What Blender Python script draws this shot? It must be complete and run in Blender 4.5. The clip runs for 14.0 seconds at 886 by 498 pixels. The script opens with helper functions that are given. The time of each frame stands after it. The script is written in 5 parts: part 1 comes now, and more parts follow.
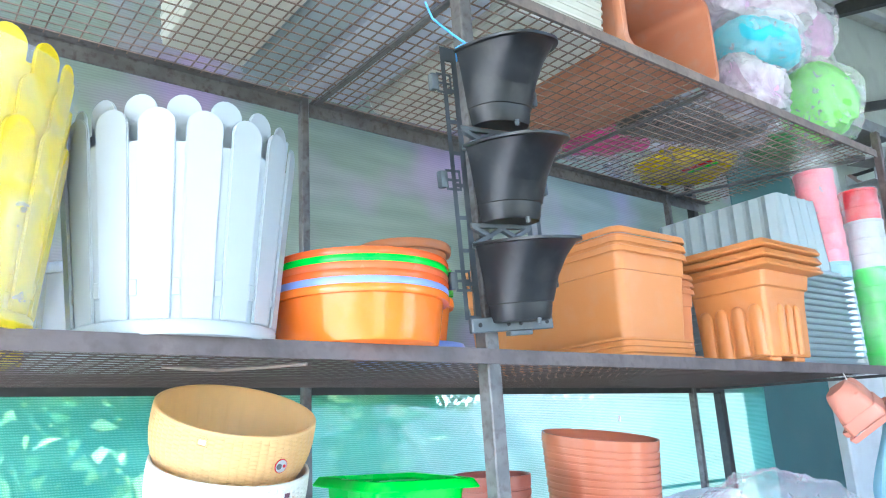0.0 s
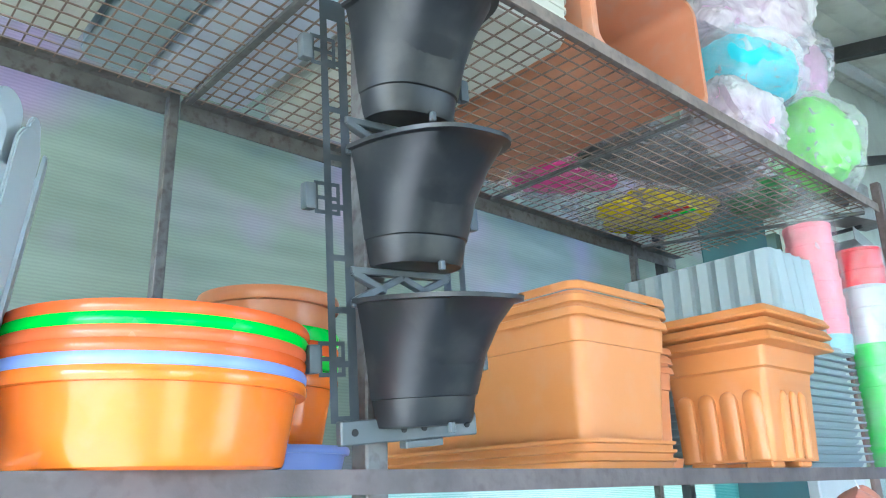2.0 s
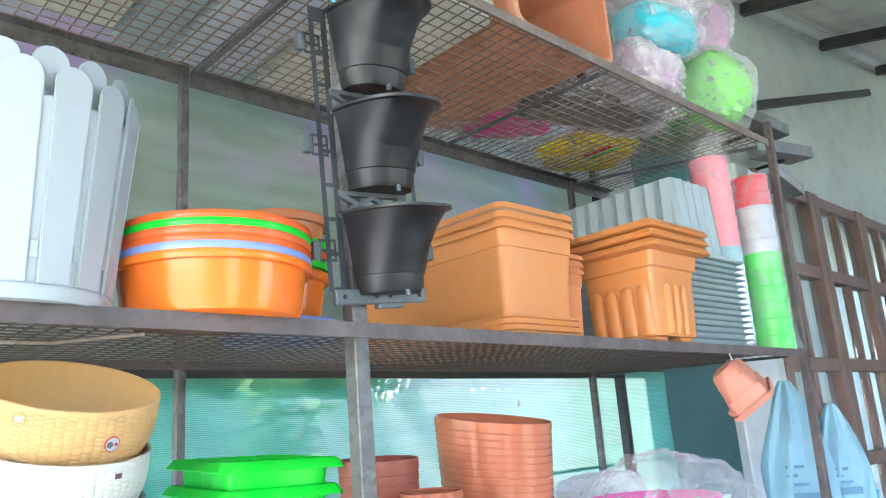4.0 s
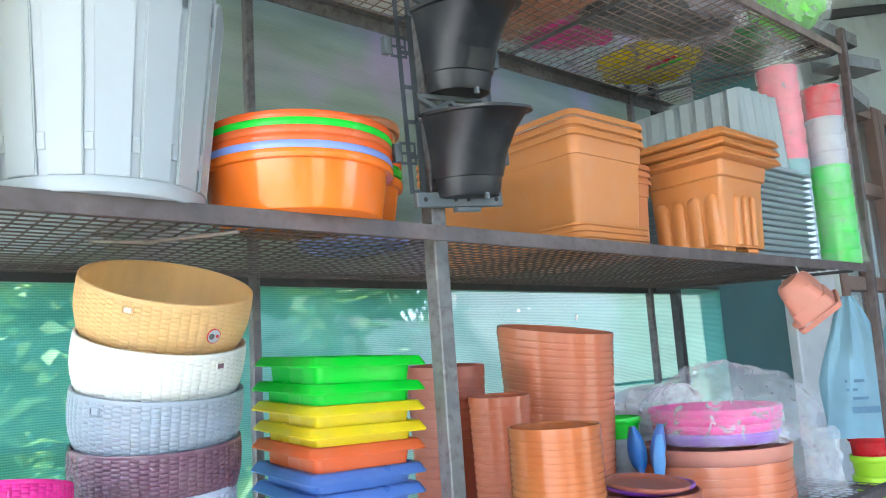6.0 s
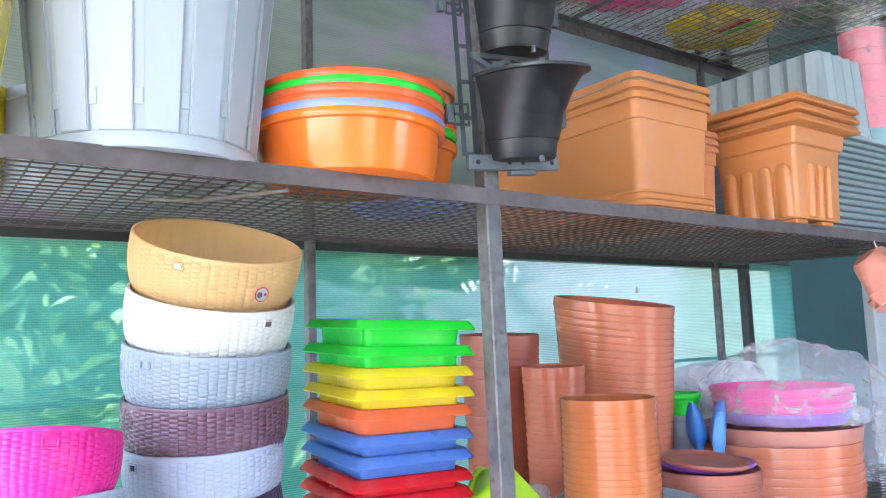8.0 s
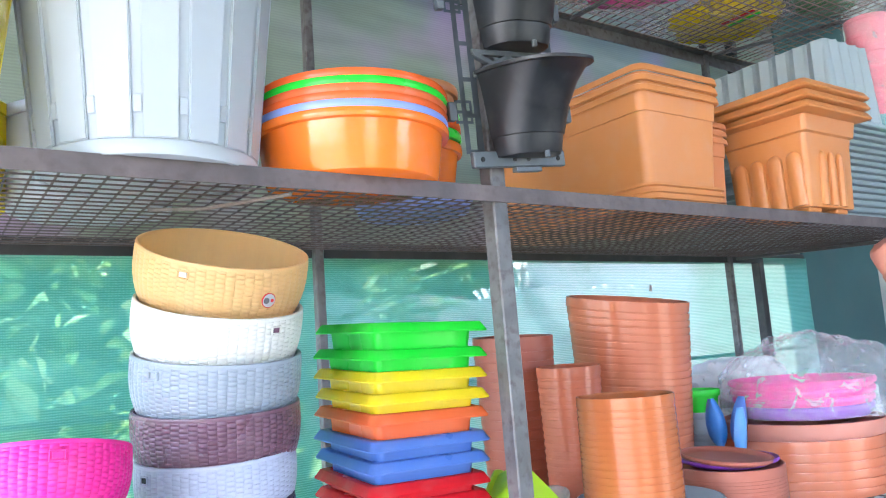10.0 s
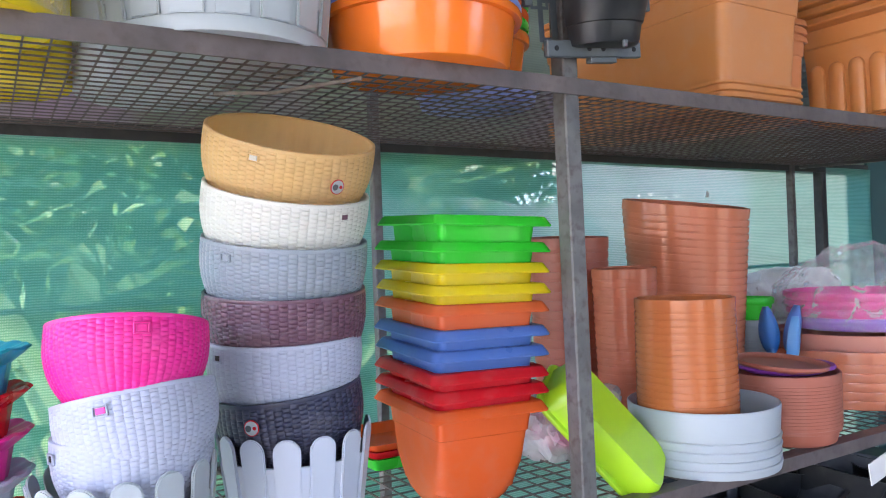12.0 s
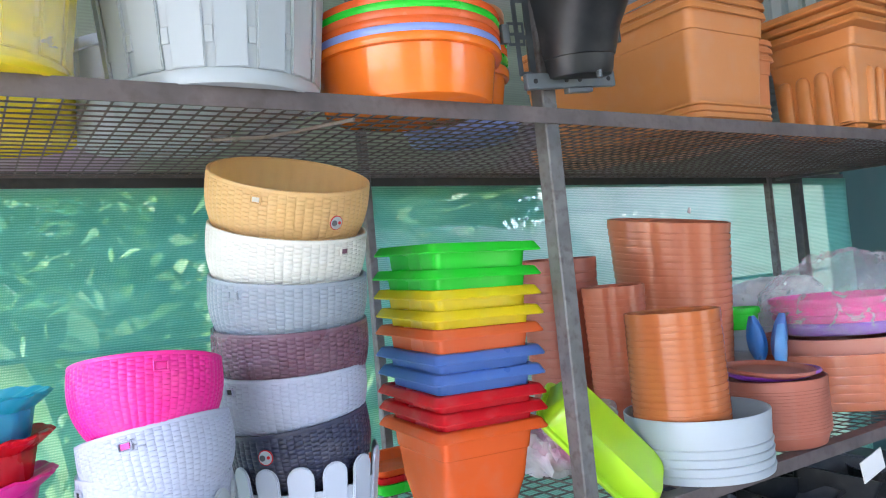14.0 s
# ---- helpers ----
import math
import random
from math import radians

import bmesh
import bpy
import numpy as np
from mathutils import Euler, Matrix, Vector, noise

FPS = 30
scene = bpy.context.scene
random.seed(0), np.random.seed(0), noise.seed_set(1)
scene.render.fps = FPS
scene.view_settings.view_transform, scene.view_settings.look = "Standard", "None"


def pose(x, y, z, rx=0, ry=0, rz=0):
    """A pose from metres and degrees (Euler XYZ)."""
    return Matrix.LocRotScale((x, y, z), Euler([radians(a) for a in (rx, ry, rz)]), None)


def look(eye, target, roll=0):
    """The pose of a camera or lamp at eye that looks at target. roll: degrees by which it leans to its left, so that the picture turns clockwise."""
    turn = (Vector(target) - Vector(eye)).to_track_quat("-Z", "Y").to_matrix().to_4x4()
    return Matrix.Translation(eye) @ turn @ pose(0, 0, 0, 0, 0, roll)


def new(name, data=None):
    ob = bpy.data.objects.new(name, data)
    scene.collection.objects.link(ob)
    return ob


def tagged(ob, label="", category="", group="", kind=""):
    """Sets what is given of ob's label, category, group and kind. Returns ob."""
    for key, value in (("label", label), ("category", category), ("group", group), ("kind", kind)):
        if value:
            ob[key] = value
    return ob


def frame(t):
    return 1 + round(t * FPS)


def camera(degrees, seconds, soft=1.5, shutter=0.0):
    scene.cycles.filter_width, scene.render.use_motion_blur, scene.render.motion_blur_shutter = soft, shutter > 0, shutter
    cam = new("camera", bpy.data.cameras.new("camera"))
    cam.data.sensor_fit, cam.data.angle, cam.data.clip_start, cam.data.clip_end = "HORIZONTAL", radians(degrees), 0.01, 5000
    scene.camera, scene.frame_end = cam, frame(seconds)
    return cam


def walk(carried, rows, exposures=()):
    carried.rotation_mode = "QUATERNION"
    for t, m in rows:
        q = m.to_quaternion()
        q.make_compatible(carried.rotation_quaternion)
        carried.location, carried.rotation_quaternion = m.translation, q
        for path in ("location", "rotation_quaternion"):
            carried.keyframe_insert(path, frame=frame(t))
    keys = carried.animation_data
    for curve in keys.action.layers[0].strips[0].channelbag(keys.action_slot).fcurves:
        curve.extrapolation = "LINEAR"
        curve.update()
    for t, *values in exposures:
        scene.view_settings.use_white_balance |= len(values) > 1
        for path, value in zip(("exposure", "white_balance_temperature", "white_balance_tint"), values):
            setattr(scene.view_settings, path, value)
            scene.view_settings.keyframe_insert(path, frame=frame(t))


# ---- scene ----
cam = camera(61.2, 14.0, 1.1)
PATH = [
    (0, (-0.739, -0.829, 1.331), (0.466, 0.686, 1.834), -3.2),
    (0.5, (-0.673, -0.811, 1.343), (0.575, 0.648, 1.901), -2.4),
    (1, (-0.64, -0.796, 1.352), (0.629, 0.621, 1.967), -1.8),
    (1.1, (-0.631, -0.798, 1.356), (0.633, 0.625, 1.969), -1.7),
    (1.5, (-0.398, -0.531, 1.462), (0.863, 0.900, 2.070), -1.8),
    (2, (-0.429, -0.581, 1.442), (0.847, 0.834, 2.058), -1.7),
    (2.2, (-0.536, -0.698, 1.385), (0.744, 0.706, 2.009), -1.5),
    (4.3, (-0.648, -0.845, 1.294), (0.712, 0.551, 1.741), -4.3),
    (4.5, (-0.658, -0.841, 1.289), (0.708, 0.557, 1.714), -4.2),
    (5, (-0.667, -0.813, 1.278), (0.675, 0.628, 1.623), -4.2),
    (5.5, (-0.677, -0.799, 1.267), (0.629, 0.691, 1.539), -3.1),
    (6, (-0.68, -0.804, 1.27), (0.606, 0.699, 1.567), -3.6),
    (6.5, (-0.668, -0.804, 1.261), (0.606, 0.711, 1.552), -4.2),
    (7, (-0.66, -0.788, 1.255), (0.531, 0.804, 1.468), -1.5),
    (7.5, (-0.656, -0.791, 1.258), (0.511, 0.818, 1.48), -1.5),
    (7.7, (-0.655, -0.797, 1.26), (0.506, 0.815, 1.488), -1.6),
    (9.8, (-0.638, -0.788, 1.249), (0.487, 0.847, 1.500), -3.9),
    (10, (-0.641, -0.787, 1.248), (0.488, 0.843, 1.509), -4.0),
    (10.5, (-0.646, -0.778, 1.242), (0.483, 0.861, 1.438), -3.3),
    (11, (-0.662, -0.762, 1.236), (0.427, 0.912, 1.35), -2.2),
    (11.5, (-0.664, -0.752, 1.233), (0.377, 0.955, 1.252), -2.0),
    (12, (-0.664, -0.754, 1.235), (0.379, 0.952, 1.249), -2.0),
    (12.5, (-0.669, -0.756, 1.238), (0.364, 0.957, 1.264), -1.9),
    (13, (-0.675, -0.768, 1.245), (0.354, 0.938, 1.421), -3.7),
    (13.5, (-0.69, -0.775, 1.241), (0.253, 0.975, 1.456), -4.4),
    (14, (-0.695, -0.789, 1.233), (0.376, 0.898, 1.322), -5.1),
]
walk(cam, [(t, look(eye, target, roll)) for t, eye, target, roll in PATH],
     [(0, 4.19, 5150, 16), (1.1, 4.02, 5350, 13), (1.5, 4.06, 5120, 11), (2.2, 4.24, 5080, 10), (4.5, 3.85, 5700, 16), (6, 3.62, 5600, 15), (7.5, 3.70, 5500, 24), (10, 3.84, 5550, 22), (11, 3.52, 5700, 24), (11.5, 3.12, 5850, 26), (12.5, 3.08, 5850, 27), (13, 3.54, 5700, 24), (13.5, 3.80, 5500, 22), (14, 3.25, 5750, 21)])
SKY, SUN = 0.15, 4.5

# ---------------------------------------------------------------- world, sun, exposure
world = bpy.data.worlds.new("sky")
scene.world = world
world.use_nodes = True
wn = world.node_tree.nodes
sky = wn.new("ShaderNodeTexSky")
sky.sky_type, sky.sun_disc = "NISHITA", False
sky.sun_elevation, sky.sun_rotation = radians(47), radians(264)
world.node_tree.links.new(sky.outputs[0], wn["Background"].inputs[0])
wn["Background"].inputs[1].default_value = SKY
sun = new("sun", bpy.data.lights.new("sun", "SUN"))
sun.data.energy, sun.data.angle, sun.data.color = SUN, radians(0.6), (1.0, 0.95, 0.86)
sun.matrix_world = look((-7.0, -0.7, 7.6), (0, 0, 0))

# ---------------------------------------------------------------- materials


def nodes_of(name):
    m = bpy.data.materials.new(name)
    m.use_nodes = True
    return m, m.node_tree.nodes, m.node_tree.links, m.node_tree.nodes["Principled BSDF"]


def surface(name, col, rough=0.4, vary=0.12, scale=6.0, dirt=None, dirt_amount=0.25, bump=0.05, bump_scale=120.0,
            metal=0.0, coat=0.0, thin=0.0):
    """A painted or moulded surface: two scales of variation, thin dirt and fine relief."""
    m, n, l, b = nodes_of(name)
    tc = n.new("ShaderNodeTexCoord")
    big, fine = n.new("ShaderNodeTexNoise"), n.new("ShaderNodeTexNoise")
    big.inputs["Scale"].default_value, big.inputs["Detail"].default_value = scale, 6
    fine.inputs["Scale"].default_value, fine.inputs["Detail"].default_value = bump_scale, 3
    for t in (big, fine):
        l.new(tc.outputs["Object"], t.inputs["Vector"])
    ramp = n.new("ShaderNodeValToRGB")
    ramp.color_ramp.elements[0].position, ramp.color_ramp.elements[1].position = 0.3, 0.75
    ramp.color_ramp.elements[0].color = (*[max(0, c * (1 - vary)) for c in col], 1)
    ramp.color_ramp.elements[1].color = (*[min(1, c * (1 + vary * 0.6)) for c in col], 1)
    l.new(big.outputs["Fac"], ramp.inputs[0])
    out = ramp.outputs[0]
    if dirt:
        spots = n.new("ShaderNodeTexNoise")
        spots.inputs["Scale"].default_value, spots.inputs["Detail"].default_value = scale * 3.7, 9
        l.new(tc.outputs["Object"], spots.inputs["Vector"])
        edge = n.new("ShaderNodeMapRange")
        edge.inputs[1].default_value, edge.inputs[2].default_value = 0.5, 0.72
        edge.inputs[4].default_value = dirt_amount
        l.new(spots.outputs["Fac"], edge.inputs[0])
        mix = n.new("ShaderNodeMixRGB")
        mix.inputs[2].default_value = (*dirt, 1)
        l.new(edge.outputs[0], mix.inputs[0])
        l.new(out, mix.inputs[1])
        out = mix.outputs[0]
    l.new(out, b.inputs["Base Color"])
    rr = n.new("ShaderNodeMapRange")
    rr.inputs[3].default_value, rr.inputs[4].default_value = max(0.03, rough - 0.08), min(1, rough + 0.12)
    l.new(big.outputs["Fac"], rr.inputs[0])
    l.new(rr.outputs[0], b.inputs["Roughness"])
    bp = n.new("ShaderNodeBump")
    bp.inputs["Strength"].default_value, bp.inputs["Distance"].default_value = bump, 0.002
    l.new(fine.outputs["Fac"], bp.inputs["Height"])
    l.new(bp.outputs[0], b.inputs["Normal"])
    b.inputs["Metallic"].default_value = metal
    b.inputs["Coat Weight"].default_value = coat
    if thin:
        tr, mx = n.new("ShaderNodeBsdfTranslucent"), n.new("ShaderNodeMixShader")
        l.new(out, tr.inputs[0])
        mx.inputs[0].default_value = thin
        l.new(b.outputs[0], mx.inputs[1])
        l.new(tr.outputs[0], mx.inputs[2])
        l.new(mx.outputs[0], n["Material Output"].inputs[0])
    return m


DUST = (0.42, 0.38, 0.34)


def plastic(name, col, rough=0.32, vary=0.06, dirt_amount=0.10, **k):
    return surface(name, col, rough, vary, dirt=DUST, dirt_amount=dirt_amount, bump=k.pop("bump", 0.03), **k)


def film(name, tint, clear=0.6, rough=0.12, scale=14.0, spread=0.2):
    """Thin crumpled plastic film: part clear, part milky, glossy on its folds."""
    m, n, l, b = nodes_of(name)
    tc, ns = n.new("ShaderNodeTexCoord"), n.new("ShaderNodeTexNoise")
    ns.inputs["Scale"].default_value, ns.inputs["Detail"].default_value = scale, 5
    ns.inputs["Distortion"].default_value = 1.2
    l.new(tc.outputs["Object"], ns.inputs["Vector"])
    mr = n.new("ShaderNodeMapRange")
    mr.inputs[1].default_value, mr.inputs[2].default_value = 0.3, 0.7
    mr.inputs[3].default_value, mr.inputs[4].default_value = max(0.02, 1 - clear - spread), 1 - clear + spread
    l.new(ns.outputs["Fac"], mr.inputs[0])
    b.inputs["Base Color"].default_value = (*tint, 1)
    b.inputs["Roughness"].default_value = rough
    bp = n.new("ShaderNodeBump")
    bp.inputs["Strength"].default_value, bp.inputs["Distance"].default_value = 0.7, 0.012
    l.new(ns.outputs["Fac"], bp.inputs["Height"])
    l.new(bp.outputs[0], b.inputs["Normal"])
    l.new(mr.outputs[0], b.inputs["Alpha"])
    return m


def woven(name, dark, light, see, pitch, streak=0.3, patch=None, through_light=0.5, relief=0.24):
    """Woven shade cloth: fine weft lines, holes between the threads, light passing through."""
    m, n, l, b = nodes_of(name)
    out = n["Material Output"]
    tc = n.new("ShaderNodeTexCoord")
    weft, warp, ns = n.new("ShaderNodeTexWave"), n.new("ShaderNodeTexWave"), n.new("ShaderNodeTexNoise")
    weft.bands_direction, warp.bands_direction = "Z", "X"
    weft.inputs["Scale"].default_value = 1.0 / pitch * 0.314
    warp.inputs["Scale"].default_value = 0.314 / 0.0023
    for w in (weft, warp):
        w.inputs["Distortion"].default_value, w.inputs["Detail Scale"].default_value = 2.2, 3.0
        l.new(tc.outputs["Object"], w.inputs["Vector"])
    mp = n.new("ShaderNodeMapping")
    mp.inputs["Scale"].default_value = (1.4, 1.4, 9.0)
    ns.inputs["Scale"].default_value, ns.inputs["Detail"].default_value = 2.2, 7
    l.new(tc.outputs["Object"], mp.inputs[0])
    l.new(mp.outputs[0], ns.inputs["Vector"])
    ramp = n.new("ShaderNodeValToRGB")
    ramp.color_ramp.elements[0].position, ramp.color_ramp.elements[1].position = 0.32, 0.7
    ramp.color_ramp.elements[0].color, ramp.color_ramp.elements[1].color = (*dark, 1), (*light, 1)
    l.new(ns.outputs["Fac"], ramp.inputs[0])
    colour = ramp.outputs[0]
    if patch:
        pn, pm, px = n.new("ShaderNodeTexNoise"), n.new("ShaderNodeMapRange"), n.new("ShaderNodeMixRGB")
        pn.inputs["Scale"].default_value = 3.1
        l.new(tc.outputs["Object"], pn.inputs["Vector"])
        pm.inputs[1].default_value, pm.inputs[2].default_value, pm.inputs[4].default_value = 0.5, 0.68, 0.75
        l.new(pn.outputs["Fac"], pm.inputs[0])
        px.inputs[2].default_value = (*patch, 1)
        l.new(pm.outputs[0], px.inputs[0])
        l.new(colour, px.inputs[1])
        colour = px.outputs[0]
    thread, tone = n.new("ShaderNodeMapRange"), n.new("ShaderNodeMixRGB")
    thread.inputs[3].default_value, thread.inputs[4].default_value = 1 - relief, 1 + 0.8 * relief
    l.new(weft.outputs["Fac"], thread.inputs[0])
    tone.blend_type, tone.inputs[0].default_value = "MULTIPLY", 1.0
    l.new(colour, tone.inputs[1])
    l.new(thread.outputs[0], tone.inputs[2])
    colour = tone.outputs[0]
    b.inputs["Roughness"].default_value = 0.45
    l.new(colour, b.inputs["Base Color"])
    tr = n.new("ShaderNodeBsdfTranslucent")
    l.new(colour, tr.inputs[0])
    half = n.new("ShaderNodeMixShader")
    half.inputs[0].default_value = through_light
    l.new(b.outputs[0], half.inputs[1])
    l.new(tr.outputs[0], half.inputs[2])
    hole = n.new("ShaderNodeMath")
    hole.operation = "MULTIPLY"
    l.new(weft.outputs["Fac"], hole.inputs[0])
    l.new(warp.outputs["Fac"], hole.inputs[1])
    hr = n.new("ShaderNodeMapRange")
    hr.inputs[3].default_value, hr.inputs[4].default_value = max(0, see - streak), min(1, see + streak)
    l.new(hole.outputs[0], hr.inputs[0])
    clear, soft, open_part = n.new("ShaderNodeBsdfTransparent"), n.new("ShaderNodeBsdfRefraction"), n.new("ShaderNodeMixShader")
    soft.inputs["IOR"].default_value, soft.inputs["Roughness"].default_value = 1.02, 0.30
    open_part.inputs[0].default_value = 0.55
    l.new(clear.outputs[0], open_part.inputs[1])
    l.new(soft.outputs[0], open_part.inputs[2])
    mix = n.new("ShaderNodeMixShader")
    l.new(hr.outputs[0], mix.inputs[0])
    l.new(half.outputs[0], mix.inputs[1])
    l.new(open_part.outputs[0], mix.inputs[2])
    l.new(mix.outputs[0], out.inputs[0])
    return m


IRON = surface("rusty_painted_iron", (0.115, 0.09, 0.085), 0.5, 0.45, 16, dirt=(0.05, 0.035, 0.03), dirt_amount=0.6, bump=0.25, bump_scale=90)
IRON_PALE = surface("dusty_weathered_iron", (0.23, 0.185, 0.16), 0.6, 0.35, 14, dirt=(0.09, 0.07, 0.06), dirt_amount=0.6, bump=0.25)
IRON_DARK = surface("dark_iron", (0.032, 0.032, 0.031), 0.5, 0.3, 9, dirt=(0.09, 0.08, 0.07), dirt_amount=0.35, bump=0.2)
IRON_BARE = surface("chipped_grey_iron", (0.125, 0.120, 0.115), 0.45, 0.45, 20, dirt=(0.05, 0.035, 0.03), dirt_amount=0.85, bump=0.3, bump_scale=70)
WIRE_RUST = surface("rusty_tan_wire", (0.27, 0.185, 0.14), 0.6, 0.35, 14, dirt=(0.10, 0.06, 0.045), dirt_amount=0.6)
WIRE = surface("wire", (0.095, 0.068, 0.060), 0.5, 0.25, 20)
TERRA = plastic("terracotta_plastic", (0.58, 0.205, 0.075), 0.33)
TERRA_DUSTY = plastic("dusty_terracotta_plastic", (0.58, 0.24, 0.125), 0.45, dirt_amount=0.25)
TERRA_TAN = plastic("tan_terracotta_plastic", (0.575, 0.222, 0.060), 0.40)
TERRA_GLOSS = plastic("glossy_terracotta_plastic", (0.465, 0.132, 0.039), 0.14)
TERRA_ROSE = plastic("rosy_terracotta_plastic", (0.60, 0.185, 0.09), 0.17)
TERRA_DEEP = plastic("deep_terracotta_plastic", (0.31, 0.078, 0.042), 0.35)
TERRA_SLIM = plastic("brown_terracotta_plastic", (0.47, 0.13, 0.066), 0.13)
CLAY = plastic("dull_clay_plastic", (0.37, 0.11, 0.065), 0.45)
TERRA_PINK = plastic("pinkish_clay_plastic", (0.55, 0.21, 0.14), 0.5)
ORANGE = plastic("orange_plastic", (0.86, 0.185, 0.012), 0.14)
ORANGE_RED = plastic("orange_red_plastic", (0.87, 0.145, 0.024), 0.22, thin=0.25)
CORAL = plastic("coral_plastic", (0.84, 0.165, 0.045), 0.25, thin=0.25)
GREEN = plastic("bright_green_plastic", (0.035, 0.72, 0.03), 0.25, thin=0.25)
LIME = plastic("lime_plastic", (0.42, 0.72, 0.01), 0.3)
YELLOW = plastic("yellow_plastic", (0.86, 0.66, 0.004), 0.25, thin=0.2)
SKY_BLUE = plastic("sky_blue_plastic", (0.12, 0.33, 0.66), 0.3)
BLUE = plastic("blue_plastic", (0.11, 0.22, 0.58), 0.28, thin=0.25)
PALE_BLUE = plastic("pale_blue_plastic", (0.22, 0.30, 0.66), 0.3)
RED = plastic("red_plastic", (0.72, 0.012, 0.02), 0.25, thin=0.25)
WHITE = plastic("white_plastic", (0.485, 0.535, 0.56), 0.40, thin=0.22)
CREAM = plastic("cream_plastic", (0.64, 0.63, 0.555), 0.4, thin=0.06)
LAVENDER = plastic("lavender_white_plastic", (0.43, 0.46, 0.565), 0.38, thin=0.1)
GREY = plastic("grey_plastic", (0.255, 0.29, 0.325), 0.36)
GREY_BOX = plastic("grey_blue_plastic", (0.33, 0.40, 0.43), 0.5)
PALE_GREY = plastic("pale_grey_plastic", (0.48, 0.52, 0.60), 0.42)
TAN = plastic("tan_weave_plastic", (0.86, 0.60, 0.26), 0.36, thin=0.45)
BROWN = plastic("brown_weave_plastic", (0.125, 0.055, 0.08), 0.26)
NAVY = plastic("navy_weave_plastic", (0.025, 0.028, 0.06), 0.35)
PINK = plastic("hot_pink_plastic", (0.92, 0.025, 0.32), 0.3, thin=0.2)
MAGENTA = plastic("magenta_plastic", (0.75, 0.03, 0.28), 0.3)
PURPLE = plastic("purple_plastic", (0.25, 0.05, 0.45), 0.3)
TEAL = plastic("turquoise_plastic", (0.02, 0.40, 0.55), 0.3)
DEEP_BLUE = plastic("deep_blue_plastic", (0.02, 0.14, 0.42), 0.35)
BLACK = plastic("black_plastic", (0.010, 0.0115, 0.013), 0.40, dirt_amount=0.06)
BLACK_GREY = plastic("dark_grey_plastic", (0.066, 0.078, 0.084), 0.42)
HOLE = surface("shadowed_hole", (0.012, 0.012, 0.012), 0.8)
FILM = film("clear_film", (0.88, 0.89, 0.92), 0.79, 0.06, 26.0, 0.12)
FILM_MILK = film("milky_film", (0.80, 0.78, 0.78), 0.50)
FILM_TIGHT = film("stretched_film", (0.88, 0.89, 0.92), 0.84, 0.08, 16.0, 0.14)
PAPER = surface("white_sack", (0.72, 0.70, 0.66), 0.7, 0.1)
ROPE_BLUE = surface("blue_twine", (0.12, 0.42, 0.85), 0.6)
NET = woven("green_shade_net", (0.060, 0.27, 0.19), (0.125, 0.41, 0.30), 0.46, 0.0044, 0.30, relief=0.17)
SHEET = woven("grey_green_sheet", (0.155, 0.175, 0.118), (0.215, 0.24, 0.17), 0.015, 0.0060, 0.015, patch=(0.31, 0.19, 0.29), through_light=0.22, relief=0.06)
WALLPAINT = surface("grey_green_wall_paint", (0.62, 0.68, 0.62), 0.75, 0.12, 1.5, dirt=(0.25, 0.27, 0.25), bump=0.1)
PILLAR = surface("whitewashed_pillar", (0.62, 0.64, 0.64), 0.8, 0.15, 3, dirt=(0.4, 0.38, 0.34))
PANEL = surface("dark_teal_board", (0.045, 0.12, 0.12), 0.6, 0.25, 2, dirt=(0.08, 0.1, 0.1))
WOOD = surface("brown_window_wood", (0.25, 0.16, 0.13), 0.5, 0.2, 5, dirt=(0.3, 0.24, 0.2), bump=0.15)
ROOF = surface("weathered_roof_sheet", (0.62, 0.62, 0.55), 0.55, 0.2, 2, dirt=(0.30, 0.27, 0.22), dirt_amount=0.4)
CONCRETE = surface("concrete_floor", (0.24, 0.23, 0.21), 0.85, 0.25, 2, dirt=(0.12, 0.11, 0.1), bump=0.3)
EARTH = surface("dry_earth", (0.21, 0.20, 0.12), 0.95, 0.3, 1.2, dirt=(0.10, 0.14, 0.05), dirt_amount=0.6, bump=0.4)
# green-black base: shade put into the colour of the sunlit end wall
BACKWALL = surface("shade_toned_wall", (0.075, 0.11, 0.085), 0.85, 0.25, 2, dirt=(0.09, 0.1, 0.08))
LIMEWASH = surface("limewashed_yard_wall", (0.50, 0.51, 0.455), 0.85, 0.15, 1.5, dirt=(0.36, 0.38, 0.30))


def leaf_material(name, a, b2):
    m, n, l, b = nodes_of(name)
    g, ramp = n.new("ShaderNodeNewGeometry"), n.new("ShaderNodeValToRGB")
    ramp.color_ramp.elements[0].color, ramp.color_ramp.elements[1].color = (*a, 1), (*b2, 1)
    l.new(g.outputs["Random Per Island"], ramp.inputs[0])
    l.new(ramp.outputs[0], b.inputs["Base Color"])
    b.inputs["Roughness"].default_value = 0.5
    b.inputs["Subsurface Weight"].default_value = 0.0
    tr, mix = n.new("ShaderNodeBsdfTranslucent"), n.new("ShaderNodeMixShader")
    l.new(ramp.outputs[0], tr.inputs[0])
    mix.inputs[0].default_value = 0.35
    l.new(b.outputs[0], mix.inputs[1])
    l.new(tr.outputs[0], mix.inputs[2])
    l.new(mix.outputs[0], n["Material Output"].inputs[0])
    return m


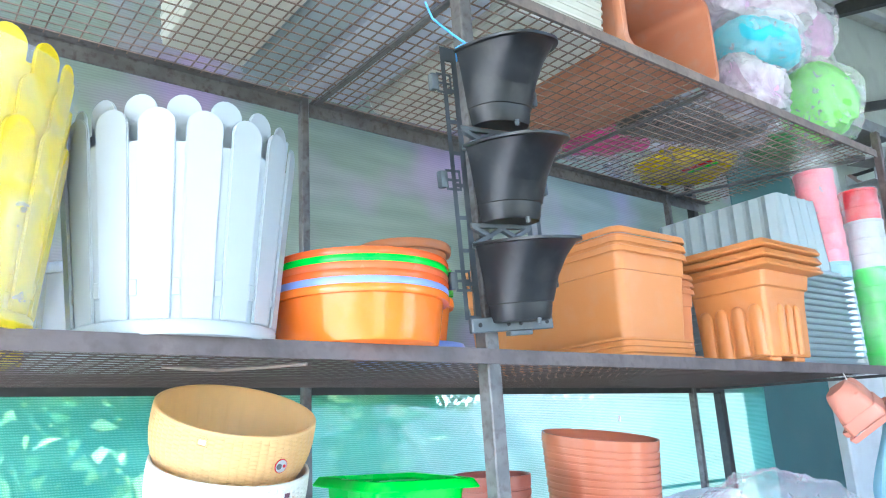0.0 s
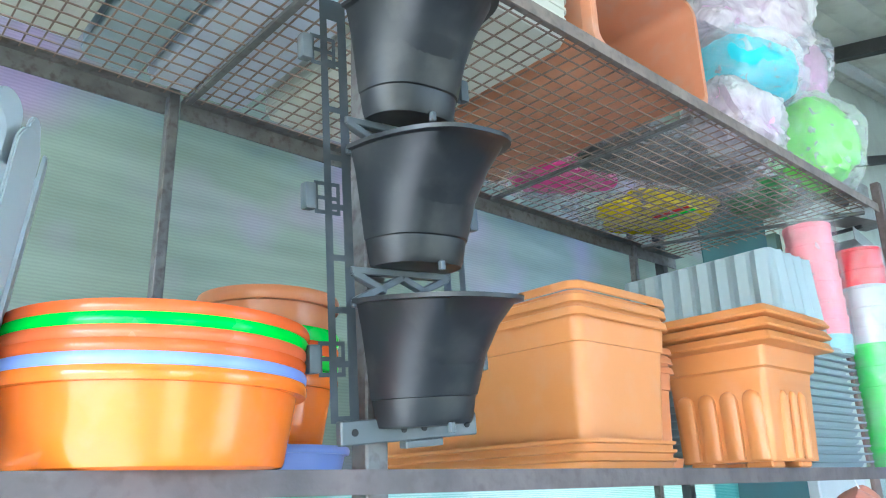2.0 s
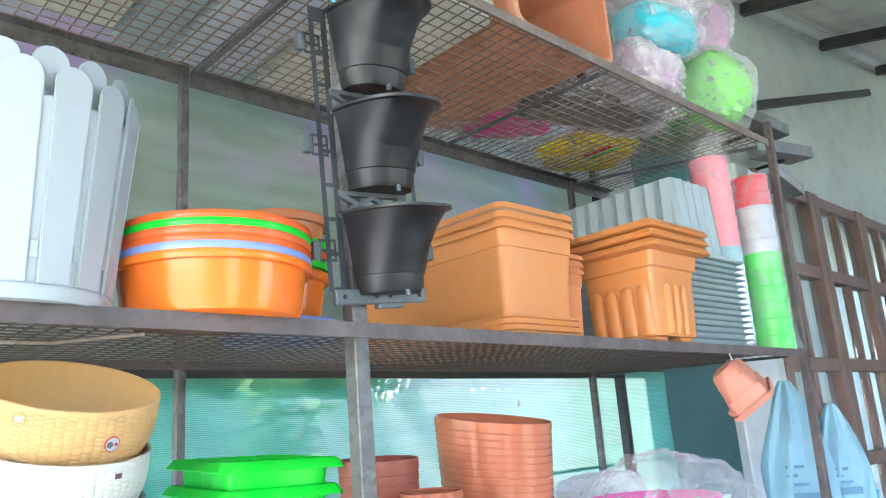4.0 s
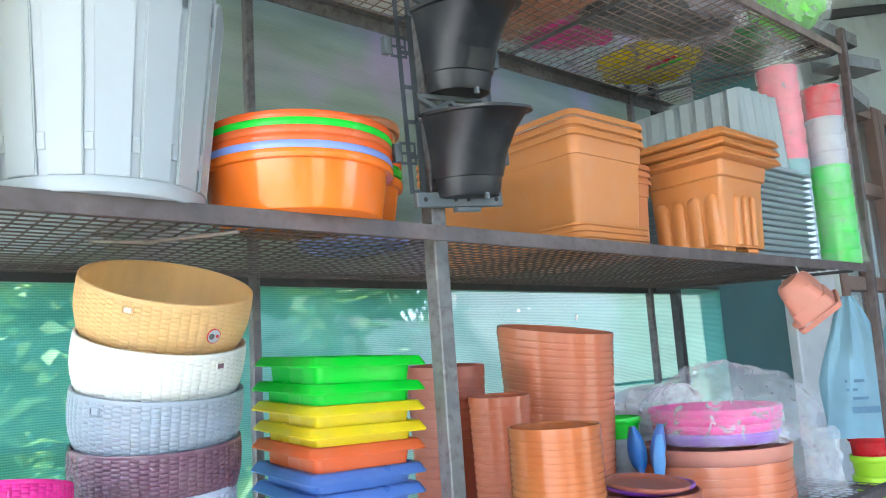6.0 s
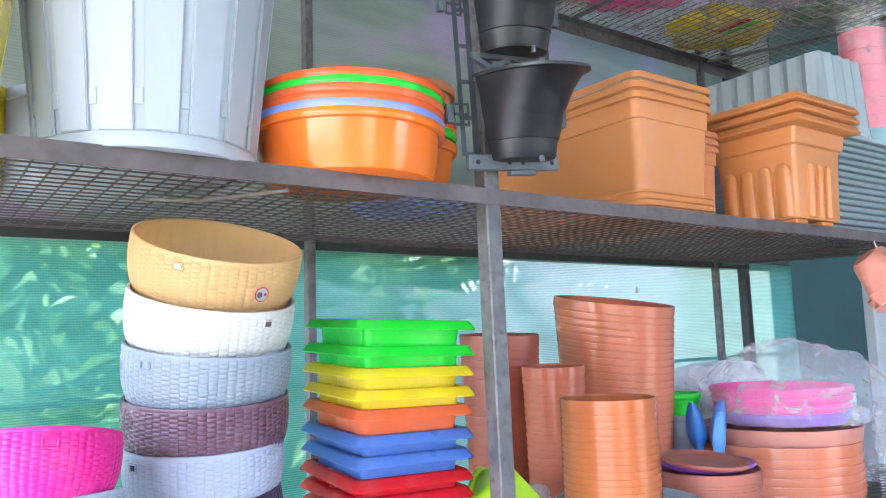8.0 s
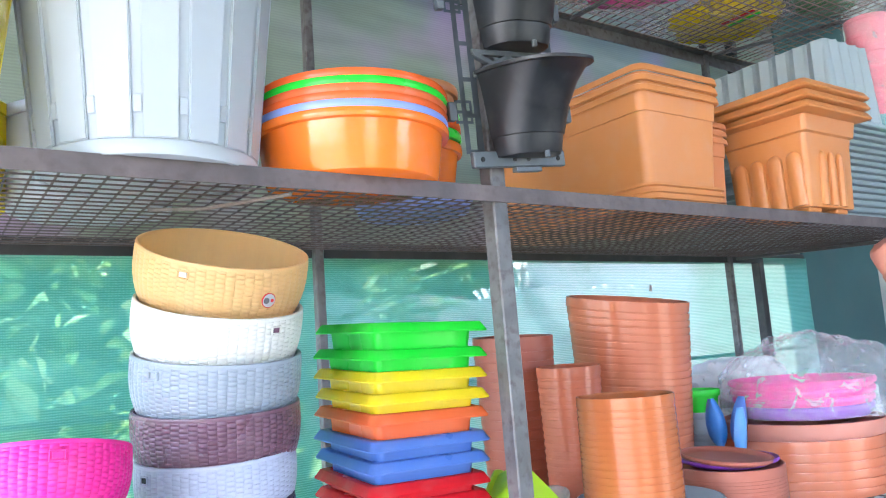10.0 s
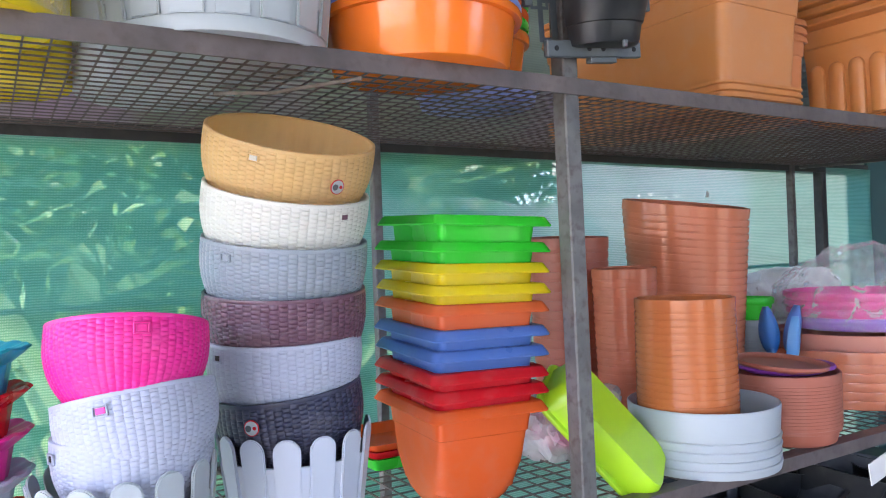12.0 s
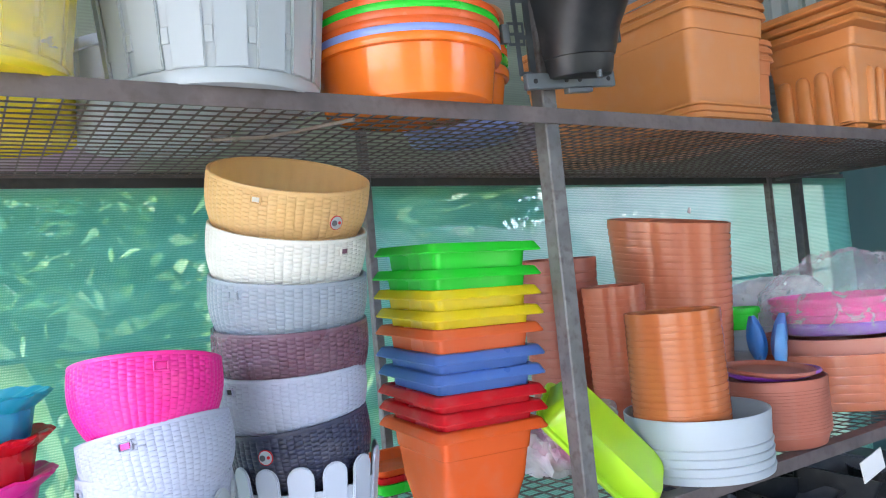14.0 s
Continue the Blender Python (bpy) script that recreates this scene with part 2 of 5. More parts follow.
LEAF = leaf_material("garden_leaves", (0.035, 0.10, 0.025), (0.12, 0.22, 0.05))
BLADE = leaf_material("banana_leaves", (0.20, 0.34, 0.12), (0.34, 0.46, 0.20))
BARK = surface("bark", (0.16, 0.12, 0.09), 0.9, 0.3, 8, bump=0.5, bump_scale=30)
m_glass, _n, _l, _b = nodes_of("window_glass")
_b.inputs["Base Color"].default_value = (0.9, 0.95, 0.95, 1)
_b.inputs["Transmission Weight"].default_value, _b.inputs["Roughness"].default_value = 0.9, 0.04
GLASS = m_glass

# ---------------------------------------------------------------- mesh helpers


def part(name, bm, material, parent=None, label="", smooth=True, sharp=35):
    me = bpy.data.meshes.new(name)
    bmesh.ops.recalc_face_normals(bm, faces=bm.faces)
    if smooth:
        for f in bm.faces:
            f.smooth = True
        lim = radians(sharp)
        for e in bm.edges:
            if len(e.link_faces) == 2 and e.calc_face_angle(0) > lim:
                e.smooth = False
    bm.to_mesh(me)
    bm.free()
    me.materials.append(material)
    ob = new(name, me)
    if parent:
        ob.parent = parent
    if label:
        ob["label"] = label
    return ob


def thing(name, label, category, group="", at=None, kind=""):
    e = new(name)
    e.empty_display_size = 0.05
    if at is not None:
        e.matrix_world = at
    return tagged(e, label, category, group, kind)


def rings(bm, loops, close=False, cap_start=False, cap_end=False):
    """Skins a list of equal, closed loops of points."""
    vs = [[bm.verts.new(p) for p in lp] for lp in loops]
    n = len(vs[0])
    pairs = list(zip(vs, vs[1:])) + ([(vs[-1], vs[0])] if close else [])
    for a, b in pairs:
        for i in range(n):
            bm.faces.new((a[i], a[(i + 1) % n], b[(i + 1) % n], b[i]))
    if cap_start:
        bm.faces.new(list(reversed(vs[0])))
    if cap_end:
        bm.faces.new(vs[-1])
    return vs


def lathe(profile, segs=64, cap_start=True, cap_end=True, close=False, wob=0.0):
    bm = bmesh.new()
    loops = []
    for r, z in profile:
        loops.append([((r + wob * math.sin(2 * a + z * 9)) * math.cos(a), (r + wob * math.sin(2 * a + z * 9)) * math.sin(a), z)
                      for a in (2 * math.pi * i / segs for i in range(segs))])
    rings(bm, loops, close, cap_start and not close, cap_end and not close)
    return bm


def rrect(w, d, r, z, n=5):
    """A rounded rectangle, w by d, round the origin."""
    pts = []
    r = min(r, w / 2 - 1e-4, d / 2 - 1e-4)
    for cx, cy, a0 in ((w / 2 - r, d / 2 - r, 0), (-w / 2 + r, d / 2 - r, 90), (-w / 2 + r, -d / 2 + r, 180), (w / 2 - r, -d / 2 + r, 270)):
        for i in range(n + 1):
            a = radians(a0 + 90 * i / n)
            pts.append((cx + r * math.cos(a), cy + r * math.sin(a), z))
    return pts


def boxloft(sections, n=5):
    """A closed skin over rounded rectangles (w, d, r, z), first and last capped."""
    bm = bmesh.new()
    rings(bm, [rrect(*s, n) for s in sections], False, True, True)
    return bm


def block(bm, size, m=Matrix(), bevel=0.0, seg=1):
    r = bmesh.ops.create_cube(bm, size=1.0)
    vs = r["verts"]
    bmesh.ops.scale(bm, vec=size, verts=vs)
    if bevel:
        es = list({e for v in vs for e in v.link_edges})
        o = bmesh.ops.bevel(bm, geom=es, offset=bevel, segments=seg, affect="EDGES", profile=0.6)
        vs = list({v for f in o["faces"] for v in f.verts} | {v for v in vs if v.is_valid})
    bmesh.ops.transform(bm, matrix=m, verts=vs)
    return vs


def beam(bm, a, b, w, h, bevel=0.0015):
    """A straight bar from a to b, w wide and h high."""
    a, b = Vector(a), Vector(b)
    d = b - a
    up = Vector((0, 0, 1)) if abs(d.normalized().z) < 0.9 else Vector((0, 1, 0))
    y = d.normalized()
    x = y.cross(up).normalized()
    z = x.cross(y)
    m = Matrix((x, y, z)).transposed().to_4x4()
    m.translation = (a + b) / 2
    block(bm, (w, d.length, h), m, bevel)


def tube(bm, pts, r, segs=6):
    """A thin round rod along points."""
    pts = [Vector(p) for p in pts]
    loops = []
    for i, p in enumerate(pts):
        d = (pts[min(i + 1, len(pts) - 1)] - pts[max(i - 1, 0)]).normalized()
        x = d.cross(Vector((0.13, 0.27, 0.95))).normalized()
        y = d.cross(x)
        loops.append([p + r * (math.cos(t) * x + math.sin(t) * y) for t in (2 * math.pi * k / segs for k in range(segs))])
    rings(bm, loops, False, True, True)


def quad_plate(bm, x0, x1, z0, z1, y, thick):
    block(bm, (x1 - x0, thick, z1 - z0), Matrix.Translation(((x0 + x1) / 2, y, (z0 + z1) / 2)))


def lattice(xs, zs, open_cells, thick):
    """One flat plate in the x-z plane with square openings left out."""
    bm = bmesh.new()
    g = [[bm.verts.new((x, 0, z)) for z in zs] for x in xs]
    for i in range(len(xs) - 1):
        for j in range(len(zs) - 1):
            if (i, j) not in open_cells:
                bm.faces.new((g[i][j], g[i + 1][j], g[i + 1][j + 1], g[i][j + 1]))
    bmesh.ops.solidify(bm, geom=bm.faces[:], thickness=thick)
    return bm


FRONT, SIDE = Vector((-0.54, -0.84, 0)), Vector((0.84, -0.54, 0))


def leaning(x, y, z, front=0.0, side=0.0, turn=0.0, up=0.0):
    """A pose at (x, y, z) that leans out of the rack and along it, by degrees; up: the height above the foot that lies there."""
    r = Matrix.Rotation(radians(front), 4, SIDE) @ Matrix.Rotation(radians(side), 4, -FRONT) @ Matrix.Rotation(radians(turn), 4, "Z")
    return Matrix.Translation((x, y, z)) @ r @ Matrix.Translation((0, 0, -up))


def angle_iron(a, b, w, h, t=0.003, inward=1):
    """An L-shaped rail from a to b along x: an upright flange and one on top that points inward."""
    bm = bmesh.new()
    (x0, y, z), (x1, _, _) = a, b
    prof = [(0, 0), (0, -h), (t, -h), (t, -t), (w, -t), (w, 0)]
    rings(bm, [[(x, y + inward * p, z + q) for p, q in prof] for x in (x0, x1)], False, True, True)
    return bm

# ---------------------------------------------------------------- the place: floor, walls, roof, yard
MID, TOP, LOW = 1.463, 2.10, 0.885      # upper faces of the three decks
DEPTH, NETY = 0.58, 0.65
X0, X1 = -1.75, 1.535


def slab(name, x0, x1, y0, y1, z0, z1, mat, category, label, bevel=0.0):
    bm = bmesh.new()
    block(bm, (x1 - x0, y1 - y0, z1 - z0), Matrix.Translation(((x0 + x1) / 2, (y0 + y1) / 2, (z0 + z1) / 2)), bevel)
    return tagged(part(name, bm, mat, smooth=False), label, category, kind="structure")


bm = bmesh.new()
bmesh.ops.create_grid(bm, x_segments=60, y_segments=60, size=60)
for v in bm.verts:
    v.co.z = -0.06 + 0.05 * noise.noise(v.co * 0.4)
tagged(part("ground", bm, EARTH), "dry earth yard with patches of green", "ground", kind="structure")
slab("floor", -4.2, 7.0, -2.6, 0.75, -0.05, 0.02, CONCRETE, "floor", "dusty grey concrete shop floor")
# roof sheets; the unseen front edge is set low to cut high sky light
bm = bmesh.new()
ys = [-2.6 + 0.05 * i for i in range(72)]
for a, b in zip(ys, ys[1:]):
    za, zb = (3.05 + 0.22 * (q - 0.65) + 0.012 * math.sin(q * 83) for q in (a, b))
    q = [bm.verts.new(p) for p in ((-3.0, a, za - 0.42), (7.4, a, za + 1.11), (7.4, b, zb + 1.11), (-3.0, b, zb - 0.42))]
    bm.faces.new(q)
bmesh.ops.remove_doubles(bm, verts=bm.verts, dist=0.0005)
bmesh.ops.solidify(bm, geom=bm.faces[:], thickness=0.004)
tagged(part("ceiling", bm, ROOF), "weathered corrugated roof sheets over the shop", "ceiling", kind="structure")
for i, x in enumerate((-2.2, -1.0, 0.4, 2.0, 3.2, 4.4, 5.6)):
    bm = bmesh.new()
    zz = 3.05 + 0.148 * x
    beam(bm, (x, -2.55, zz - 0.70 - 0.065), (x, 0.63, zz - 0.065), 0.05, 0.07, 0.003)
    tagged(part("trim", bm, IRON_DARK, smooth=False), "dark iron rafter under the roof sheets", "rafter", "roof rafters", kind="structure")
# unseen wall added behind the camera: its three openings shape the light and highlights
bm = bmesh.new()
for x0, x1, z0, z1 in ((-2.05, -0.75, 0.02, 2.05), (-0.05, 1.3, 0.02, 2.05), (2.5, 7.2, 0.02, 3.0), (-3.0, 2.5, 2.05, 2.30)):
    block(bm, (x1 - x0, 0.12, z1 - z0), Matrix.Translation(((x0 + x1) / 2, -2.62 if z0 < 1 else -2.60, (z0 + z1) / 2)))
tagged(part("wall_light_screen", bm, PILLAR, smooth=False), "added plain wall behind the camera, its openings shape the light", "wall", kind="structure")
# woven cloth at the back: green net below, pale sheet above
bm = bmesh.new()
bmesh.ops.create_grid(bm, x_segments=90, y_segments=24, size=1)
for v in bm.verts:
    x, z = v.co.x, v.co.y
    v.co = Vector((-1.15 + 3.05 * x, NETY + 0.012 * noise.noise(Vector((x * 9, z * 2, 0))), 0.72 + 0.75 * z))
tagged(part("wall_net", bm, NET), "green woven shade net stretched behind the shelves", "shade net", kind="structure")
bm = bmesh.new()
bmesh.ops.create_grid(bm, x_segments=90, y_segments=24, size=1)
for v in bm.verts:
    x, z = v.co.x, v.co.y
    v.co = Vector((-1.15 + 3.05 * x, NETY + 0.02 + 0.016 * noise.noise(Vector((x * 7, z * 2, 5))), 2.05 + 0.60 * z + (0.26 + 0.45 * x) * (z + 1) / 2))
tagged(part("wall_sheet", bm, SHEET), "pale grey-green woven sheet with a purple sheen", "wall sheet", kind="structure")
bm = bmesh.new()
beam(bm, (-4.2, NETY + 0.012, 1.475), (1.9, NETY + 0.012, 1.475), 0.012, 0.022, 0.002)
beam(bm, (-4.2, NETY + 0.02, 1.165), (1.9, NETY + 0.02, 1.165), 0.008, 0.010, 0.001)
tagged(part("trim", bm, IRON_DARK, smooth=False), "dark rail that carries the shade net", "rail", kind="structure")
bm = bmesh.new()
block(bm, (0.010, 0.002, 0.016), Matrix.Translation((1.05, NETY - 0.016, 1.375)) @ Matrix.Rotation(0.3, 4, "Y"))
tagged(part("paper_scrap", bm, PAPER, smooth=False), "tiny pale paper scrap caught on the net", "paper scrap")
bm = bmesh.new()
beam(bm, (1.575, NETY - 0.02, 0.0), (1.575, NETY - 0.02, 3.2), 0.028, 0.028, 0.002)
tagged(part("post", bm, IRON_DARK, smooth=False), "dark iron post in front of the shade net", "post", kind="structure")
slab("wall_east", 1.9, 2.42, 0.66, 0.74, 0.02, 2.5, PANEL, "wall", "dark teal painted board wall", 0.002)
slab("pillar", 2.42, 2.84, 0.62, 0.78, 0.02, 1.60, PILLAR, "pillar", "whitewashed masonry pillar with stains", 0.006)
# added end wall: blocks outside light that would glare in the window glass
slab("wall_glare_block", 7.42, 7.54, -2.70, 0.80, 0.0, 4.3, WALLPAINT, "wall", "added plain end wall that keeps bright reflections off the panes")
# the long grey-green wall with its wooden windows, butted behind the boards
bm = bmesh.new()
for x0, x1, z0, z1 in ((1.9, 7.4, 2.50, 4.1), (2.84, 3.0, 0.02, 2.5), (6.8, 7.4, 0.02, 2.5), (3.0, 6.8, 0.02, 0.35)):
    block(bm, (x1 - x0, 0.12, z1 - z0), Matrix.Translation(((x0 + x1) / 2, 0.80 if x0 < 2 else 0.72, (z0 + z1) / 2)))
tagged(part("wall_north", bm, WALLPAINT, smooth=False), "plain grey-green painted wall above the windows", "wall", kind="structure")


def house_window(x, w):
    win = tagged(new("window_1"), "brown wooden window with small glass panes", "window", "house windows", "structure")
    bm = bmesh.new()
    for xx in (x, x + w - 0.07):
        block(bm, (0.07, 0.09, 2.15), Matrix.Translation((xx + 0.035, 0.69, 1.425)), 0.004)
    for z in (0.39, 1.02, 1.52, 2.02, 2.46):
        block(bm, (w - 0.14, 0.07, 0.07), Matrix.Translation((x + w / 2, 0.69, z)), 0.004)
    part("window_frame", bm, WOOD, win)
    bm = bmesh.new()
    block(bm, (0.045, 0.05, 2.05), Matrix.Translation((x + w / 2, 0.69, 1.42)), 0.003)
    part("mullion", bm, WOOD, win)
    for z0, z1 in ((0.43, 0.98), (1.06, 1.48), (1.56, 1.98), (2.06, 2.42)):
        for a in (x + 0.07, x + w / 2 + 0.025):
            bm = bmesh.new()
            block(bm, (w / 2 - 0.095, 0.006, z1 - z0), Matrix.Translation((a + w / 4 - 0.0475, 0.70, (z0 + z1) / 2)))
            p = part("pane", bm, GLASS, win, smooth=False)
            p.visible_shadow = False


for k in range(5):
    house_window(3.0 + 0.76 * k, 0.76)
# space behind the panes: end wall and cover added to shut out daylight
slab("wall_inner", 2.9, 9.5, 1.75, 1.83, 0.0, 2.9, WALLPAINT, "wall", "pale wall of the room behind the windows")
slab("wall_light_block", 2.80, 2.90, 0.785, 1.83, 0.0, 2.9, BACKWALL, "wall", "added dark end wall that blocks light behind the windows")
slab("ceiling_light_block", 2.80, 9.5, 0.87, 1.83, 2.905, 2.96, ROOF, "ceiling", "added flat cover that blocks daylight behind the windows")
# yard behind the net
bm = bmesh.new()
for q in range(46):
    xa = 0.6 + 0.15 * q
    top = 1.60 + 0.09 * noise.noise(Vector((xa * 1.7, 0.3, 0))) + 0.03 * noise.noise(Vector((xa * 9, 2.3, 0)))
    block(bm, (0.15, 0.04, top + 0.05), Matrix.Translation((xa + 0.075, 3.475, (top - 0.05) / 2)))
tagged(part("yard_wall", bm, LIMEWASH, smooth=False), "sunlit limewashed yard wall with a broken top", "yard wall", kind="structure")
slab("yard_house_wall", 3.1, 9.0, 3.60, 3.75, -0.05, 2.7, LIMEWASH, "house wall", "sunlit limewashed wall of the neighbouring house", 0.01)


def bush(x, y, h, n, seed, spread, leaf=1.0):
    rnd = random.Random(seed)
    t = thing("shrub", "leafy green garden shrub behind the net", "shrub", "garden shrubs", pose(x, y, -0.05))
    bm = bmesh.new()
    tips = []
    for k in range(7):
        a = rnd.uniform(0, 6.28)
        tip = Vector((spread * 0.6 * math.cos(a), spread * 0.6 * math.sin(a), h * rnd.uniform(0.6, 0.95)))
        tube(bm, [Vector((0, 0, 0)), tip * 0.5 + Vector((0, 0, 0.1)), tip], 0.014, 5)
        tips.append(tip)
    part("trunk", bm, BARK, t)
    verts, faces = [], []
    for k in range(n):
        c = rnd.choice(tips) + Vector((rnd.gauss(0, spread * 0.4), rnd.gauss(0, spread * 0.4), rnd.gauss(-0.1, h * 0.22)))
        c.z = max(0.05, c.z)
        d = Vector((rnd.gauss(0, 1), rnd.gauss(0, 1), rnd.gauss(0.2, 0.6))).normalized()
        s = d.cross(Vector((rnd.gauss(0, 1), rnd.gauss(0, 1), rnd.gauss(0, 1)))).normalized()
        ln, wd = leaf * rnd.uniform(0.05, 0.17), leaf * rnd.uniform(0.010, 0.026)
        i = len(verts)
        drop = Vector((0, 0, -0.25 * ln))
        verts += [c, c + d * ln * 0.5 + s * wd, c + d * ln + drop, c + d * ln * 0.5 - s * wd]
        faces += [(i, i + 1, i + 2, i + 3)]
    me = bpy.data.meshes.new("crown")
    me.from_pydata([tuple(v) for v in verts], [], faces)
    me.materials.append(LEAF)
    c = new("crown", me)
    c.parent = t
    c["kind"] = "stuff"


NEAR_BUSHES = ((-0.60, 2.1, 2.0, 0.45), (-0.15, 2.5, 2.2, 0.5), (0.22, 2.7, 2.0, 0.38), (0.05, 1.7, 1.05, 0.3), (-0.45, 3.3, 2.6, 0.8), (-1.6, 2.6, 2.4, 0.8), (0.30, 3.6, 2.4, 0.45), (1.62, 2.9, 1.62, 0.16))
FAR_TREES = ((0.6, 4.2, 2.9, 0.9), (2.2, 4.4, 2.9, 0.8), (3.0, 5.0, 3.2, 0.9), (-0.4, 4.3, 2.9, 0.9), (1.4, 4.4, 2.9, 0.9), (1.8, 5.2, 3.6, 1.0), (2.8, 5.3, 3.6, 1.0), (0.4, 5.2, 3.6, 1.0), (3.9, 5.3, 3.6, 1.0))
for k, (x, y, h, sp) in enumerate(NEAR_BUSHES + FAR_TREES):
    bush(x, y, h, 2600 if y > 4 else 900 if sp < 0.2 else 6500, 40 + k, sp, 2.0 if y > 4 else 1.05)


def banana_plant(x, y, h, seed, leaves, label):
    """A clump of long arching blades with a raised midrib."""
    rnd = random.Random(seed)
    t = thing("banana_plant", label, "banana plant", "banana plants", pose(x, y, -0.05))
    for k in range(leaves):
        a = rnd.uniform(0, 2 * math.pi)
        out = Vector((math.cos(a), math.sin(a), 0))
        side = Vector((-math.sin(a), math.cos(a), 0))
        ln, reach, wide = h * rnd.uniform(0.75, 1.1), rnd.uniform(0.20, 0.45), rnd.uniform(0.035, 0.06)
        bm = bmesh.new()
        rows = []
        for j in range(13):
            f = j / 12
            c = out * reach * f ** 1.5 + Vector((0, 0, ln * (f - 0.28 * f ** 3)))
            w = wide * (0.10 if f < 0.35 else math.sin(math.pi * (0.06 + 0.94 * (f - 0.35) / 0.65)) ** 0.7 + 0.02)
            rows.append([bm.verts.new(c + side * w * q + Vector((0, 0, 0.25 * w * abs(q)))) for q in (-1, -0.5, 0, 0.5, 1)])
        for r0, r1 in zip(rows, rows[1:]):
            for q in range(4):
                bm.faces.new((r0[q], r0[q + 1], r1[q + 1], r1[q]))
        part("leaf", bm, BLADE, t)


banana_plant(-0.42, 1.75, 1.75, 5, 9, "pale green banana plant with long arching leaves")
banana_plant(-0.10, 1.95, 1.55, 9, 8, "pale green banana plant in the yard behind the net")
banana_plant(3.35, 2.6, 1.9, 14, 7, "pale green banana plant beside the limewashed wall")

bm = bmesh.new()
beam(bm, (1.75, 0.60, 3.29), (7.3, 0.60, 4.11), 0.05, 0.035, 0.003)
tagged(part("trim", bm, PILLAR, smooth=False), "pale metal flashing where the wall meets the roof", "flashing", kind="structure")
bm = bmesh.new()
beam(bm, (3.1, 0.64, 2.86), (5.3, 0.64, 3.55), 0.03, 0.05, 0.003)
tagged(part("trim", bm, IRON_DARK, smooth=False), "dark sloping strut on the wall", "strut", kind="structure")

# ---------------------------------------------------------------- the rack
rack = thing("shelf_rack", "dark rusty iron shelf rack with wire mesh decks", "shelf rack")
PW = 0.027


def leg(xb, xt, y, mat):
    bm = bmesh.new()
    w = (0.026 if xb < 1 else 0.021) if y < 0.1 else 0.019
    beam(bm, (xb, y, 0.02), (xt, y, 2.16), w, w, 0.002)
    return part("leg", bm, mat, rack)


leg(0.028, -0.002, 0.0155, IRON_BARE)
leg(1.455, 1.59, 0.0, IRON)
leg(X0, X0, 0.0, IRON)
for x in (0.0, 1.350, X0):
    leg(x, x, DEPTH, IRON_BARE)
for z, mat in ((LOW, IRON), (MID, IRON), (TOP, IRON_PALE)):
    xe = X1 if z < 2 else 1.585
    part("front_rail", angle_iron((X0 + PW / 2, -0.002, z), (xe - PW / 2, -0.002, z), 0.028, 0.022), mat, rack)
    for a, b in ((X0 + PW / 2, -PW / 2), (PW / 2, xe - PW / 2)):
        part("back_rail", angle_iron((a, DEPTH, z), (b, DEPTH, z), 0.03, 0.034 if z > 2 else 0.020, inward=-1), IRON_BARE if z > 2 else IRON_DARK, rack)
    for x in ((X0 + 0.02, -0.85, 0.016, 0.75, xe - 0.02) if z > 2 else (X0 + 0.02, -1.0, xe - 0.02)):
        bm = bmesh.new()
        beam(bm, (x, 0.03, z - 0.016), (x if x < 1.4 else 1.350, DEPTH - 0.03, z - 0.013), 0.012, 0.008, 0.001)
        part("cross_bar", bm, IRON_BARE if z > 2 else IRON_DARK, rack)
    # wire mesh, welded square
    bm = bmesh.new()
    step, w = {LOW: (0.031, 0.0022), MID: (0.0245, 0.0020), TOP: (0.0285, 0.0022)}[z]
    k = 0
    x = X0 + 0.02
    verts, faces = [], []

    def wire(a, b, ww):
        a, b = Vector(a), Vector(b)
        d = (b - a).normalized()
        s = d.cross(Vector((0, 0, 1))) * ww / 2
        u = Vector((0, 0, ww / 2))
        i = len(verts)
        for p in (a, b):
            verts.extend([p + s + u, p - s + u, p - s - u, p + s - u])
        faces.extend([(i + q, i + (q + 1) % 4, i + 4 + (q + 1) % 4, i + 4 + q) for q in range(4)])

    while x < xe - 0.02:
        wire((x, 0.012, z - 0.0035), (x + 0.006 * math.sin(x * 40), DEPTH - 0.02, z - 0.0035), w)
        x += step
    y = 0.03
    while y < DEPTH - 0.02:
        wire((X0 + 0.02, y, z - 0.0065), (xe - 0.02, y, z - 0.0065), w)
        y += step
    me = bpy.data.meshes.new("wire_mesh")
    me.from_pydata([tuple(v) for v in verts], [], faces)
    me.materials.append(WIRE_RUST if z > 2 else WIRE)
    o = new("wire_mesh", me)
    o.parent = rack
    o["kind"] = "stuff"
bm = bmesh.new()
tube(bm, [(-0.30, 0.004, MID - 0.028), (-0.36, 0.14, MID - 0.022), (-0.405, 0.225, MID - 0.009)], 0.0023)
part("tie_rod", bm, IRON_PALE, rack, "thin pale tie rod under the deck")

# ---------------------------------------------------------------- builders of the goods


def place(x, y, z, rz=0.0, tx=0.0, ty=0.0):
    return pose(x, y, z, tx, ty, rz)


